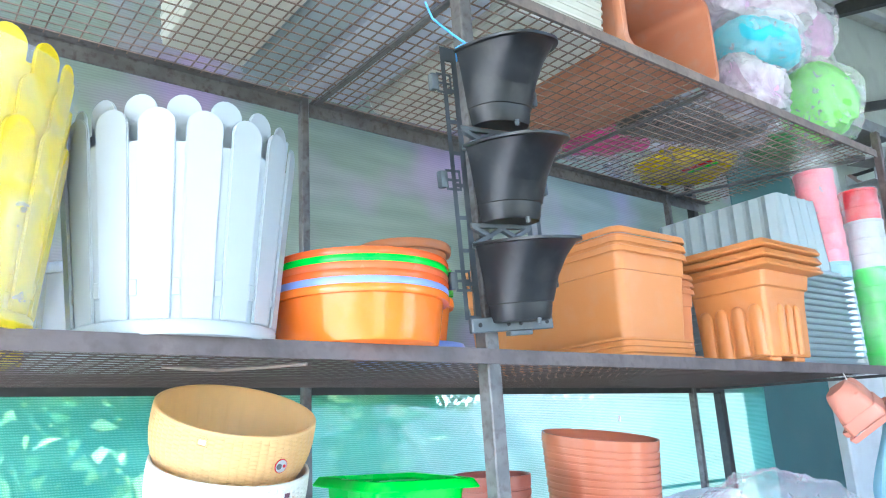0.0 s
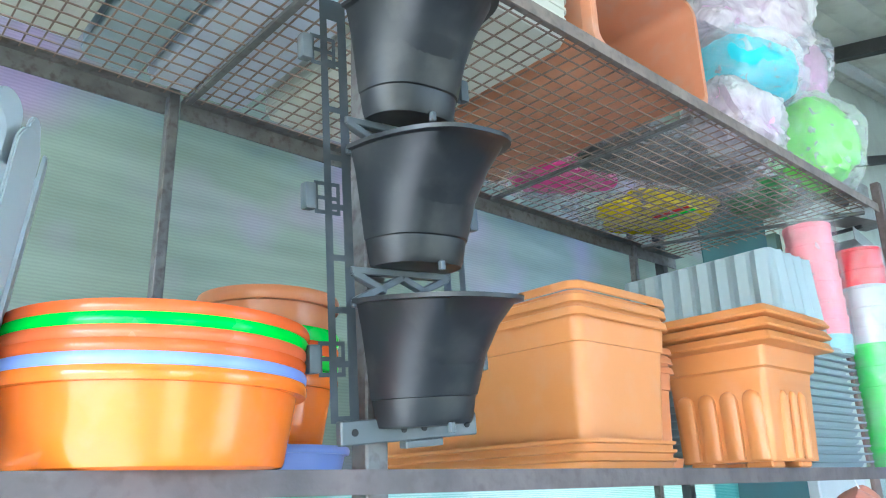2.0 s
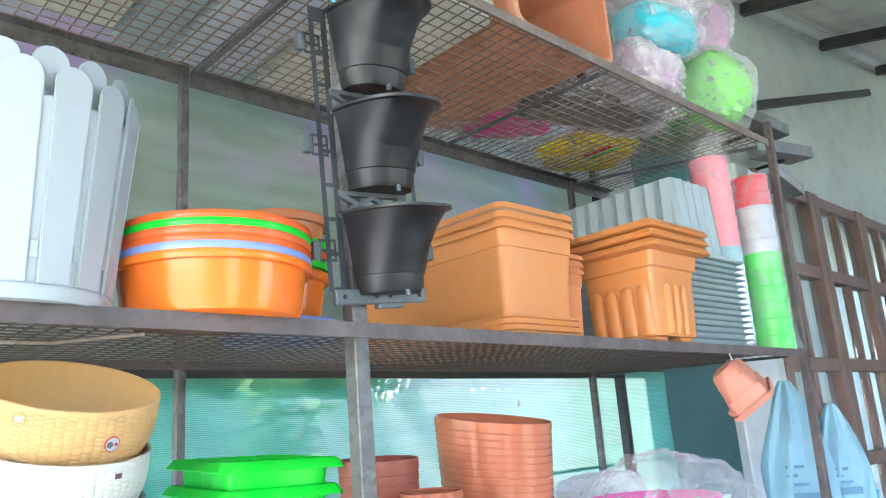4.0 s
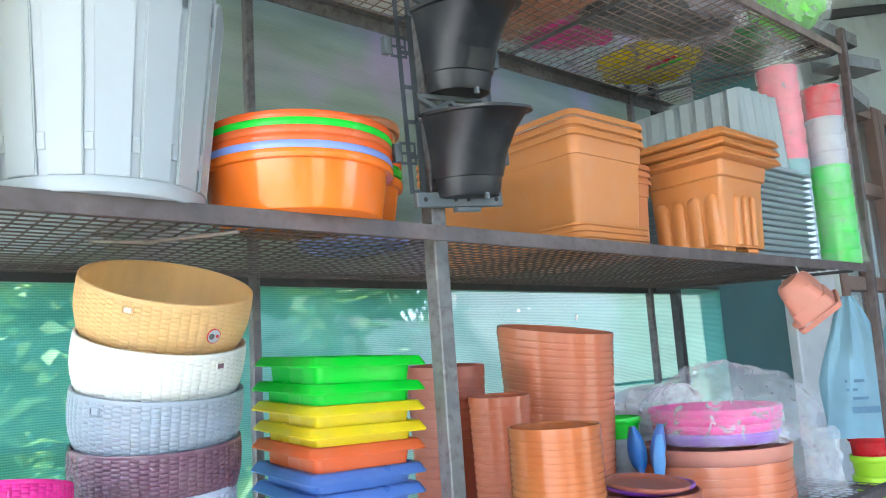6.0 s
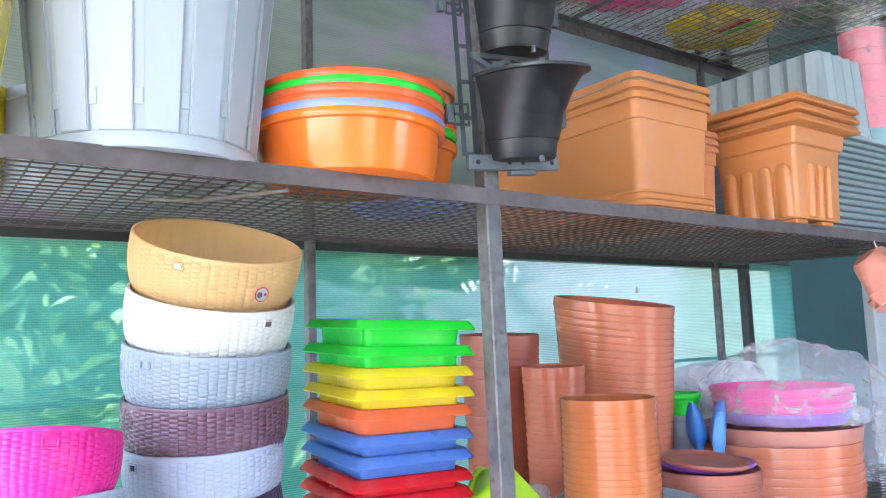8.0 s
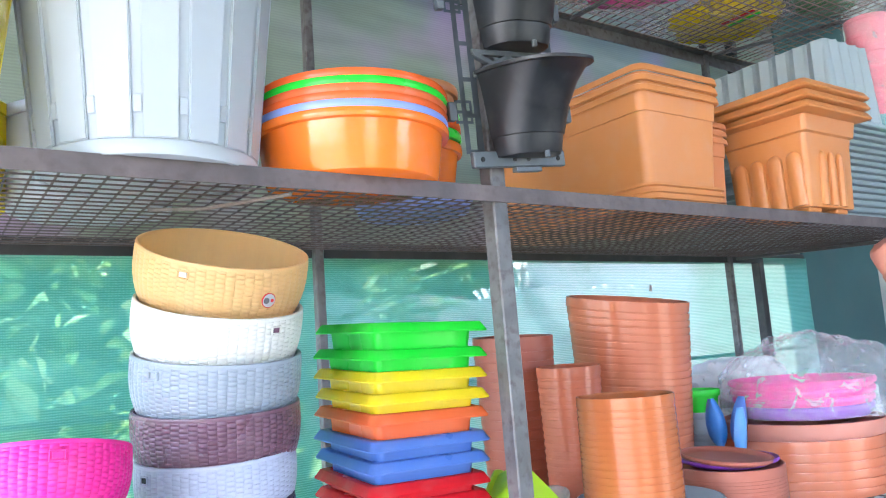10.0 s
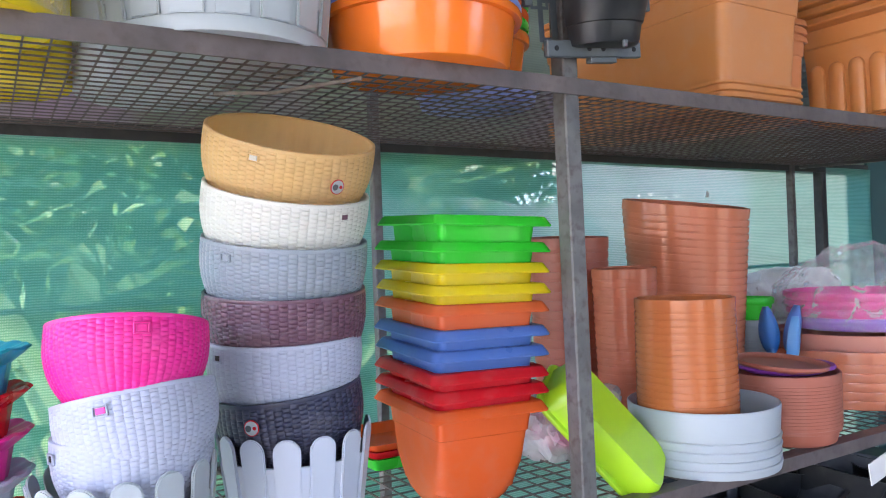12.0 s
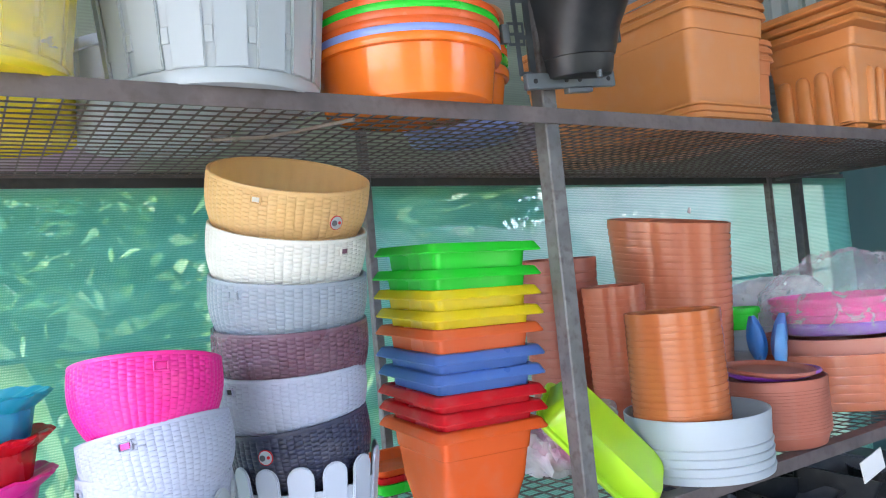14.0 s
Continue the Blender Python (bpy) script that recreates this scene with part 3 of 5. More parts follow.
def pot_profile(r0, r1, h, rim_h, rim_out, t=0.0025, foot=0.0):
    """Outer and inner outline of a tapered round pot with a turned rim."""
    rr = lambda z: r0 + (r1 - r0) * z / h
    out = [(r0 * 0.01, 0.0), (r0 - 0.006, 0.0), (r0 - 0.001, 0.002), (rr(0.006), 0.006), (rr(h * 0.5), h * 0.5), (rr(h - rim_h), h - rim_h)]
    out += [(r1 + rim_out - 0.001, h - rim_h + 0.0008), (r1 + rim_out, h - rim_h + 0.003), (r1 + rim_out + 0.0005, h - 0.003), (r1 + rim_out - 0.0012, h)]
    out += [(r1 - t + 0.001, h), (r1 - t, h - 0.002), (rr(h * 0.5) - t, h * 0.5), (r0 - t, 0.006), (r0 * 0.01, 0.005)]
    return out


def round_pot(name, label, category, mat, at, r0, r1, h, rim_h=0.02, rim_out=0.004, group="", segs=72, wob=0.0):
    """A round pot or basin: body with a separate rim band."""
    t = thing(name, label, category, group, at)
    part("body", lathe(pot_profile(r0, r1, h, rim_h, rim_out * 0.3), segs, False, False, True, wob), mat, t)
    z0 = h - rim_h
    band = [(r1 - 0.001, z0), (r1 + rim_out, z0), (r1 + rim_out + 0.0012, z0 + 0.002), (r1 + rim_out + 0.0016, h - 0.003), (r1 + rim_out, h + 0.0006), (r1 - 0.001, h + 0.0008)]
    part("rim", lathe(band, segs, False, False, True, wob), mat, t)
    return t


def weave_mesh(r0, r1, h, cols=60, rows=18, relief=0.0010):
    """A woven-look tub: short strands between the stakes, each column half a row off the next; smooth rim and inner wall."""
    bm = bmesh.new()
    up_at, round_at = (0.0, 0.10, 0.40, 0.50, 0.60, 0.90), (0.0, 0.13, 0.5, 0.87)
    segs, up = cols * 4, rows * 6

    def wall(f):
        return r1 - (r1 - r0) * (1 - f) ** 2.7 + 0.0016 * math.sin(math.pi * f)

    loops = []
    for j in range(up + 1):
        f = (j // 6 + up_at[j % 6]) / rows
        z = 0.004 + (h - 0.0085) * f
        lp = []
        for i in range(segs):
            a = 2 * math.pi * (i // 4 + round_at[i % 4]) / cols
            s = (f * rows + 0.5 * (i // 4 % 2)) % 1.0
            strand = min(1.0, 9.0 * min(s, 1 - s) - 0.25) if 0 < j < up else 0.4
            rr = wall(f) + relief * min(strand, (-0.30, 0.85, 1.0, 0.85)[i % 4])
            lp.append((rr * math.cos(a), rr * math.sin(a), z))
        loops.append(lp)
    ang = [2 * math.pi * i / segs for i in range(segs)]
    rt = r1 - 0.0002
    for r, z in ((rt, h - 0.0035), (rt - 0.0015, h - 0.0028), (rt - 0.0040, h - 0.0028), (rt - 0.0045, h - 0.006)):
        loops.append([(r * math.cos(a), r * math.sin(a), z) for a in ang])
    for f in (0.75, 0.4, 0.05):
        r = wall(f) - 0.0040
        loops.append([((r + 0.0012 * (i // 4 % 2)) * math.cos(a), (r + 0.0012 * (i // 4 % 2)) * math.sin(a), h * f) for i, a in enumerate(ang)])
    loops.append([(0.4 * r0 * math.cos(a), 0.4 * r0 * math.sin(a), h * 0.03) for a in ang])
    rings(bm, loops)
    return bm


def weave_pot(mat, label, at, r0, r1, h, handle_turn=(), sticker=None, slot_mat=None):
    t = thing("woven_tub", label, "plant tub", "woven-look plant tubs", at)
    body = part("body", weave_mesh(r0, r1, h, relief=0.0115 * r1 - 0.00018), mat, t, sharp=60)
    part("rim", lathe([(r1 - 0.0036, h - 0.004), (r1 + 0.0002, h - 0.0042), (r1 + 0.0006, h - 0.002), (r1 + 0.0002, h - 0.0004), (r1 - 0.0012, h), (r1 - 0.0028, h), (r1 - 0.0036, h - 0.001)], 96, False, False, True), mat, t)
    for a in handle_turn:
        m = Matrix.Rotation(radians(a), 4, "Z") @ Matrix.Translation((r1 + 0.0020, 0, h - 0.0145))
        bm = bmesh.new()
        for dy, dz, sy, sz in ((0, 0.0045, 0.014, 0.0016), (0, -0.0045, 0.014, 0.0016), (0.0063, 0, 0.0016, 0.0076), (-0.0063, 0, 0.0016, 0.0076)):
            block(bm, (0.003, sy, sz), m @ Matrix.Translation((0, dy, dz)), 0.0006)
        slot = part("slot_frame", bm, mat, t)
        bm = bmesh.new()
        block(bm, (0.002, 0.0085, 0.0055), m @ Matrix.Translation((-0.0008, 0, 0)))
        part("slot", bm, slot_mat or HOLE, slot, "slot under the rim")
    if sticker is not None:
        a, z = sticker
        m = Matrix.Rotation(radians(a), 4, "Z") @ Matrix.Translation((r1 + 0.0045, 0, z)) @ Matrix.Rotation(radians(90), 4, "Y")
        base = None
        for nm, rad, up, mt in (("sticker", 0.0090, 0.0, RED), ("sticker_face", 0.0079, 0.0006, WHITE), ("sticker_mark", 0.0036, 0.0012, BLACK_GREY), ("sticker_dot", 0.0020, 0.0012, RED)):
            bm = bmesh.new()
            off = Matrix.Translation((0, {"sticker_mark": -0.0035, "sticker_dot": 0.004}.get(nm, 0), up))
            bmesh.ops.create_cone(bm, cap_ends=True, segments=24, radius1=rad, radius2=rad, depth=0.001, matrix=m @ off)
            made = part(nm, bm, mt, t if nm == "sticker" else base, "small round red and white sticker" if nm == "sticker" else "", smooth=False)
            base = made if nm == "sticker" else base
    return t


def picket_planter(mat, label, at, r0, r1, h, n, ball=False, rot=0.0, pw=0.80, inner=0.84):
    """A round planter with a fence of round-topped slats."""
    t = thing("picket_planter", label, "planter", "picket-fence planters", at)
    prof = [(r0 * 0.01, 0), (r0 - 0.004, 0), (r0 - 0.002, 0.003), (r0, 0.02), (r0 + (r1 - r0) * inner, h * inner), (r0 + (r1 - r0) * inner - 0.002, h * inner + 0.001),
            (r0 + (r1 - r0) * inner - 0.004, h * inner - 0.001), (r0 - 0.005, 0.02), (r0 * 0.01, 0.005)]
    part("body", lathe(prof, 72, False, False, True), mat, t)
    base = [(r0 - 0.003, -0.001), (r0 + 0.0015, -0.001), (r0 + 0.0025, 0.001), (r0 + 0.003, 0.013), (r0 + 0.002, 0.015), (r0 - 0.003, 0.015)]
    part("base_ring", lathe(base, 72, False, False, True), mat, t)
    w0, w1 = 2 * math.pi * r0 / n * pw, 2 * math.pi * r1 / n * pw
    bm = bmesh.new()
    outline = [(-w0 / 2, 0.016), (w0 / 2, 0.016)] + [(w1 / 2, h - w1 / 2)]
    outline += [(w1 / 2 * math.cos(a), h - w1 / 2 + w1 / 2 * math.sin(a)) for a in (math.pi * k / 10 for k in range(1, 10))] + [(-w1 / 2, h - w1 / 2)]
    front = [bm.verts.new((0.0030, x, z)) for x, z in outline]
    back = [bm.verts.new((0.0, x, z)) for x, z in outline]
    k = len(outline)
    bm.faces.new(front)
    bm.faces.new(list(reversed(back)))
    for i in range(k):
        bm.faces.new((back[i], back[(i + 1) % k], front[(i + 1) % k], front[i]))
    bmesh.ops.bevel(bm, geom=[e for e in bm.edges if all(abs(v.co.x - 0.0030) < 1e-6 for v in e.verts)], offset=0.0012, segments=2, affect="EDGES")
    slat = part("slat", bm, mat, t, sharp=50)
    lean = math.atan2(r1 - r0, h)
    bm = bmesh.new()
    block(bm, (0.0022, w0 * 0.26, 0.018), Matrix.Translation((0.0036, 0, h * 0.20)), 0.0008)
    tab = part("tab", bm, mat, t)
    for i in range(n):
        s = tab if i == 0 else new("tab", tab.data)
        s.parent = t
        s.matrix_basis = Matrix.Rotation(2 * math.pi * (i + 0.5 + rot) / n, 4, "Z") @ Matrix.Translation((r0 - 0.0035, 0, 0)) @ Matrix.Rotation(lean, 4, "Y")
    for i in range(n):
        s = slat if i == 0 else new("slat", slat.data)
        s.parent = t
        s.matrix_basis = Matrix.Rotation(2 * math.pi * (i + rot) / n, 4, "Z") @ Matrix.Translation((r0 - 0.0020, 0, 0)) @ Matrix.Rotation(lean, 4, "Y")
    return t


def square_pot(mat, label, at, w, h, rim=0.012, rim_h=0.016, taper=0.72, foot_r=0.02, group="square pots"):
    t = thing("square_pot", label, "flower pot", group, at)
    b = w - 2 * rim
    slope = rim * 0.42
    z1 = h - rim_h
    zb = z1 - 0.028
    sec = [(b * 0.40, b * 0.40, 0.04, 0.0), (b * 0.56, b * 0.56, 0.045, 0.001), (b * 0.68, b * 0.68, 0.040, 0.008), (b * 0.76, b * 0.76, 0.032, 0.020), (b * 0.82, b * 0.82, 0.022, 0.040), (b * 0.87, b * 0.87, 0.014, 0.065),
           (b * 0.915, b * 0.915, 0.011, zb - 0.0015), (b * 0.935, b * 0.935, 0.010, zb), (b * 0.97, b * 0.97, 0.010, z1), (b - 0.010, b - 0.010, 0.009, z1), (b * 0.78, b * 0.78, 0.018, 0.03), (b * 0.4, b * 0.4, 0.018, 0.006)]
    part("body", boxloft(sec), mat, t)
    sec = [(b - 0.004, b - 0.004, 0.008, z1 + 0.004), (w - 0.002, w - 0.002, 0.010, z1), (w, w, 0.011, z1 + 0.002), (w - 2 * slope, w - 2 * slope, 0.010, h - 0.001), (w - 2 * slope - 0.003, w - 2 * slope - 0.003, 0.010, h), (b - 0.003, b - 0.003, 0.010, h), (b - 0.008, b - 0.008, 0.009, h - 0.006)]
    bm = bmesh.new()
    rings(bm, [rrect(*s, 5) for s in sec], True)
    part("rim", bm, mat, t)
    return t


def box_planter(name, mat, label, at, w, d, h, rim_out, rim_h, taper, r=0.018, band=0.0, group="box planters"):
    """A long planter box with a stepped rim; origin at the middle of its foot."""
    t = thing(name, label, "planter box", group, at)
    bw, bd = w - 2 * rim_out, d - 2 * rim_out
    z1 = h - rim_h
    zb = z1 - band
    k = taper
    def s(f, z, g=0.0):
        q = k + (1 - k) * f
        return (bw - (1 - q) * bw - 2 * g, bd - (1 - q) * bw - 2 * g, r, z)
    sec = [s(0, 0.0, 0.012), s(0, 0.001, 0.003), s(0, 0.004), s(zb / z1 * 0.95, zb - 0.001, 0.0018 if band else 0), s(zb / z1, zb), s(1, z1), s(1, z1, 0.003), s(0.02, 0.006, 0.003), s(0, 0.005, 0.03)]
    part("body", boxloft(sec, 6), mat, t)
    ro = r + rim_out * 0.6
    sec = [(bw - 0.004, bd - 0.004, r, z1 + 0.003), (w - 0.003, d - 0.003, ro, z1), (w, d, ro, z1 + 0.0015), (w - 0.003, d - 0.003, ro, h - 0.0015), (w - 0.006, d - 0.006, ro, h), (bw - 0.004, bd - 0.004, r, h), (bw - 0.006, bd - 0.006, r, h - 0.004)]
    bm = bmesh.new()
    rings(bm, [rrect(*q, 6) for q in sec], True)
    part("rim", bm, mat, t)
    return t


def crumple(bm, amount, freq, seed):
    off = Vector((seed * 3.1, seed * 1.7, seed))
    for v in bm.verts:
        d = v.normal if v.normal.length > 0.1 else v.co.normalized()
        v.co += d * (amount * noise.noise(v.co * freq + off) + 0.45 * amount * abs(noise.noise(v.co * freq * 2.7 + off)))


def bag_mesh(size, amount=0.3, freq=9, seed=1, sub=5):
    """A limp filled bag: squarish, with broad folds, sharp creases and a flattened foot."""
    bm = bmesh.new()
    bmesh.ops.create_icosphere(bm, subdivisions=sub, radius=1.0)
    off = Vector((seed * 3.1, seed * 1.7, seed * 0.9))
    for v in bm.verts:
        p = v.co.copy()
        q = Vector([math.copysign(abs(c) ** 0.72, c) for c in p])
        q *= 1 + amount * 1.1 * noise.noise(p * 1.3 + off)
        fold = 1 - abs(noise.noise(Vector((p.x * 2.2 + p.z * 1.5, p.y * 2.2 - p.z, p.z * 0.9)) + off * 2))
        crease = 1 - abs(noise.noise(Vector((p.x * 5 - p.y * 3, p.y * 4 + p.z * 4, p.z * 3)) + off * 3))
        q *= 0.80 + amount * (0.55 * fold ** 3 + 0.22 * crease ** 4)
        q.z = max(q.z, -0.92)
        v.co = Vector((q.x * size[0], q.y * size[1], q.z * size[2]))
    return bm

# ---------------------------------------------------------------- goods on the middle deck
picket_planter(WHITE, "white plastic planter with round-topped picket slats", place(-0.432, 0.094, MID), 0.117, 0.144, 0.254, 17, rot=0.35, pw=0.78, inner=0.84)
picket_planter(WHITE, "white picket planter nested inside the front one", place(-0.428, 0.098, MID + 0.030), 0.107, 0.134, 0.248, 17, rot=0.85, pw=0.78, inner=0.84)
for k, dz in enumerate((0.0, 0.050, 0.092)):
    picket_planter(YELLOW, "yellow picket planter nested in a wrapped stack", place(-0.702, 0.064, MID + dz), 0.104, 0.128, 0.206, 17, rot=0.2 + 0.3 * k)
bm = lathe([(0.113, 0.004), (0.118, 0.10), (0.126, 0.17), (0.132, 0.25), (0.134, 0.280)], 72, False, False)
bm.normal_update()
crumple(bm, 0.004, 16, 11)
o = tagged(part("plastic_wrap", bm, FILM_TIGHT), "clear film wrapped round the yellow planters", "plastic wrap")
o.location = (-0.702, 0.064, MID)
round_pot("flower_pot", "white plastic pot standing behind the big picket planter", "flower pot", WHITE, place(-0.458, 0.322, MID), 0.104, 0.112, 0.13, 0.014, 0.004, "pots at the back")
round_pot("flower_pot", "yellow plastic pot standing behind the wrapped planters", "flower pot", YELLOW, place(-0.655, 0.335, MID), 0.095, 0.105, 0.13, 0.014, 0.004, "pots at the back")
# basins, nested
BX, BY = -0.180, 0.076
round_pot("basin", "glossy orange plastic basin under a nested stack", "basin", ORANGE, place(BX, BY, MID), 0.1125, 0.1235, 0.071, 0.010, 0.0064, "nested basins")
for k, (m, c) in enumerate(((PALE_BLUE, "pale blue"), (ORANGE_RED, "orange"), (CORAL, "coral red"), (GREEN, "bright green"), (ORANGE_RED, "orange red"))):
    round_pot("basin", f"{c} plastic basin nested in the stack", "basin", m, place(BX + 0.001 * k, BY, MID + 0.0098 * (k + 1)), 0.111, 0.1237, 0.071, 0.0096, 0.0056 - 0.0004 * k, "nested basins")
round_pot("bowl", "pale blue plastic bowl under the small nested pots", "bowl", PALE_BLUE, place(0.010, 0.228, MID), 0.090, 0.096, 0.030, 0.008, 0.003, "pots behind the basins")
for k, (m, c, h) in enumerate(((ORANGE, "orange", 0.022), (GREEN, "green", 0.042), (ORANGE_RED, "orange red", 0.058), (GREEN, "green", 0.074), (TERRA, "terracotta", 0.118))):
    round_pot("flower_pot", f"{c} round plastic pot in a nested stack", "flower pot", m, place(0.010, 0.228, MID + h), 0.066, 0.080, 0.088, 0.015, 0.004, "pots behind the basins")

# hanging wall planter with three half-round pots
wp = thing("wall_planter", "black plastic wall planter with three tiers, tied to the post", "wall planter", at=leaning(0.033, -0.012, 1.497, 5.5, -2.7, -2.3))
FW, FH, STEP = 0.150, 0.43, 0.151
for sx in (-1, 1):
    n = 8
    zs = [0.012]
    for k in range(n):
        z = 0.018 + k * (FH - 0.035) / n
        zs += [z, z + (FH - 0.035) / n - 0.006]
    zs.append(FH)
    xa = sx * FW / 2
    xs = sorted((xa + sx * 0.010, xa + sx * 0.002, xa - sx * 0.010, xa - sx * 0.020))
    bm = lattice(xs, zs, {(1, 1 + 2 * k) for k in range(n)}, 0.014)
    part("side_rail", bm, BLACK_GREY, wp, smooth=False)
for tier in range(3):
    z0 = STEP * tier
    for sx in (-1, 1):
        c = sx * (FW / 2 + 0.007)
        bm = lattice([c + d for d in (-0.014, -0.010, -0.002, 0.002, 0.010, 0.014)], [z0 + 0.069 + d for d in (-0.016, -0.012, -0.002, 0.002, 0.012, 0.016)], {(1, 1), (1, 3), (3, 1), (3, 3)}, 0.011)
        clip = part("clip", bm, BLACK_GREY, wp, smooth=False)
        bm = bmesh.new()
        block(bm, (0.012, 0.012, 0.026), Matrix.Translation((c + sx * 0.019, 0.002, z0 + 0.069)), 0.003, 2)
        part("hook", bm, BLACK_GREY, clip)
    zt = z0 + 0.122
    if tier < 2:
        for a, b in (((-0.058, zt), (0.0, zt + 0.026)), ((0.058, zt), (0.0, zt + 0.026)), ((-0.058, zt + 0.028), (-0.02, zt + 0.012)), ((0.058, zt + 0.028), (0.02, zt + 0.012)), ((-0.060, zt - 0.002), (0.060, zt - 0.002)), ((-0.060, zt + 0.030), (0.060, zt + 0.030))):
            bm = bmesh.new()
            beam(bm, (a[0], 0, a[1]), (b[0], 0, b[1]), 0.009, 0.007, 0.0008)
            part("brace", bm, BLACK_GREY, wp)

    def dsec(hw, pr, z, dip=0.0, n=22):
        """A half-round outline; dip: how far its front hangs lower."""
        pts = []
        for i in range(n + 1):
            a = math.pi * i / n
            c, s = math.cos(a), math.sin(a)
            pts.append((0.91 * hw * math.copysign(abs(c) ** 0.72, c), -0.006 - pr * s ** 0.85, z - dip * s ** 0.9))
        return pts

    H = 0.120
    bm = bmesh.new()
    secs = [(0.046, 0.032, 0.0), (0.054, 0.042, 0.001), (0.056, 0.045, 0.006), (0.059, 0.049, 0.026), (0.0605, 0.0515, 0.027), (0.0645, 0.068, 0.064), (0.0685, 0.090, 0.094), (0.073, 0.114, H - 0.005)]
    loops = [dsec(a, b, z, 0.010 * max(0, (z - 0.05) / 0.07)) for a, b, z in secs]
    loops += [dsec(0.0785, 0.124, H - 0.004, 0.010), dsec(0.079, 0.1245, H, 0.010), dsec(0.073, 0.115, H + 0.0005, 0.010), dsec(0.0655, 0.087, 0.094, 0.006), dsec(0.056, 0.045, 0.025), dsec(0.042, 0.030, 0.008)]
    rings(bm, loops, False, True, True)
    bmesh.ops.transform(bm, matrix=Matrix.Translation((0.009, 0, z0 + 0.004)), verts=bm.verts)
    pot = part("pot", bm, BLACK, wp, sharp=40)
    bm = bmesh.new()
    block(bm, (0.006, 0.006, 0.010), Matrix.Translation((0.012, -0.05, z0 + 0.002)), 0.001)
    part("drain_plug", bm, BLACK_GREY, pot)
bm = bmesh.new()
block(bm, (FW + 0.010, 0.010, 0.022), Matrix.Translation((0, -0.004, 0.003)), 0.0015)
plate = part("bottom_plate", bm, BLACK_GREY, wp)
bm = bmesh.new()
block(bm, (0.045, 0.012, 0.007), Matrix.Translation((0.012, -0.004, -0.0115)), 0.001)
part("tongue", bm, BLACK_GREY, plate)
for x in (-0.066, -0.012, 0.012, 0.066):
    bm = bmesh.new()
    bmesh.ops.create_cone(bm, cap_ends=True, segments=16, radius1=0.0034, radius2=0.0034, depth=0.0012, matrix=Matrix.Translation((x, -0.0092, 0.003)) @ Matrix.Rotation(radians(90), 4, "X"))
    part("screw_hole", bm, HOLE, plate, smooth=False)
bm = bmesh.new()
pts = [(-0.005 + 0.021 * math.cos(a), 0.0 + 0.022 * math.sin(a), 1.945 + 0.006 * math.sin(a * 0.37)) for a in (0.5 * k for k in range(44))]
tube(bm, pts, 0.0022)
tube(bm, [(-0.02, -0.018, 1.948), (-0.045, -0.006, 1.968), (-0.072, 0.004, 1.990), (-0.080, 0.010, 2.02)], 0.002)
tube(bm, [(-0.018, -0.02, 1.945), (-0.006, -0.03, 1.915)], 0.002)
tagged(part("twine", bm, ROPE_BLUE), "pale blue plastic twine knotted round the iron post", "twine")

# box planters with saucers
AX, AY, AW, AD = 0.463, 0.255, 0.229, 0.47
for k in range(3):
    t = thing("saucer_tray", "tan terracotta plastic tray under the planter boxes", "tray", "planter trays", place(AX, AY, MID + 0.0115 * k))
    bm = bmesh.new()
    rings(bm, [rrect(*s, 6) for s in ((AW - 0.05, AD - 0.05, 0.02, 0.0), (AW - 0.02, AD - 0.02, 0.025, 0.0), (AW - 0.016, AD - 0.016, 0.026, 0.009), (AW - 0.008, AD - 0.008, 0.028, 0.011), (AW - 0.006, AD - 0.006, 0.028, 0.015),
                                         (AW - 0.018, AD - 0.018, 0.026, 0.015), (AW - 0.03, AD - 0.03, 0.02, 0.003), (AW - 0.05, AD - 0.05, 0.02, 0.003))], False, True, True)
    part("body", bm, TERRA_TAN, t)
for k in range(3):
    box_planter("planter_box", TERRA_TAN, "tan terracotta plastic planter box nested in a stack", place(AX, AY, MID + 0.030 + 0.018 * k), AW, AD, 0.181, 0.007, 0.013, 0.88, band=0.032)
for k in range(3):
    box_planter("planter_box", TERRA, "small terracotta planter box in a nested stack", place(0.648, 0.245, MID + 0.016 + 0.016 * k), 0.112, 0.30, 0.148, 0.006, 0.012, 0.86, band=0.025)
t = thing("saucer_tray", "terracotta tray under the small planter boxes", "tray", "planter trays", place(0.648, 0.245, MID))
part("body", boxloft([(0.07, 0.26, 0.01, 0), (0.10, 0.29, 0.015, 0.0), (0.108, 0.298, 0.016, 0.018), (0.10, 0.29, 0.015, 0.018), (0.08, 0.27, 0.01, 0.004)]), TERRA, t)


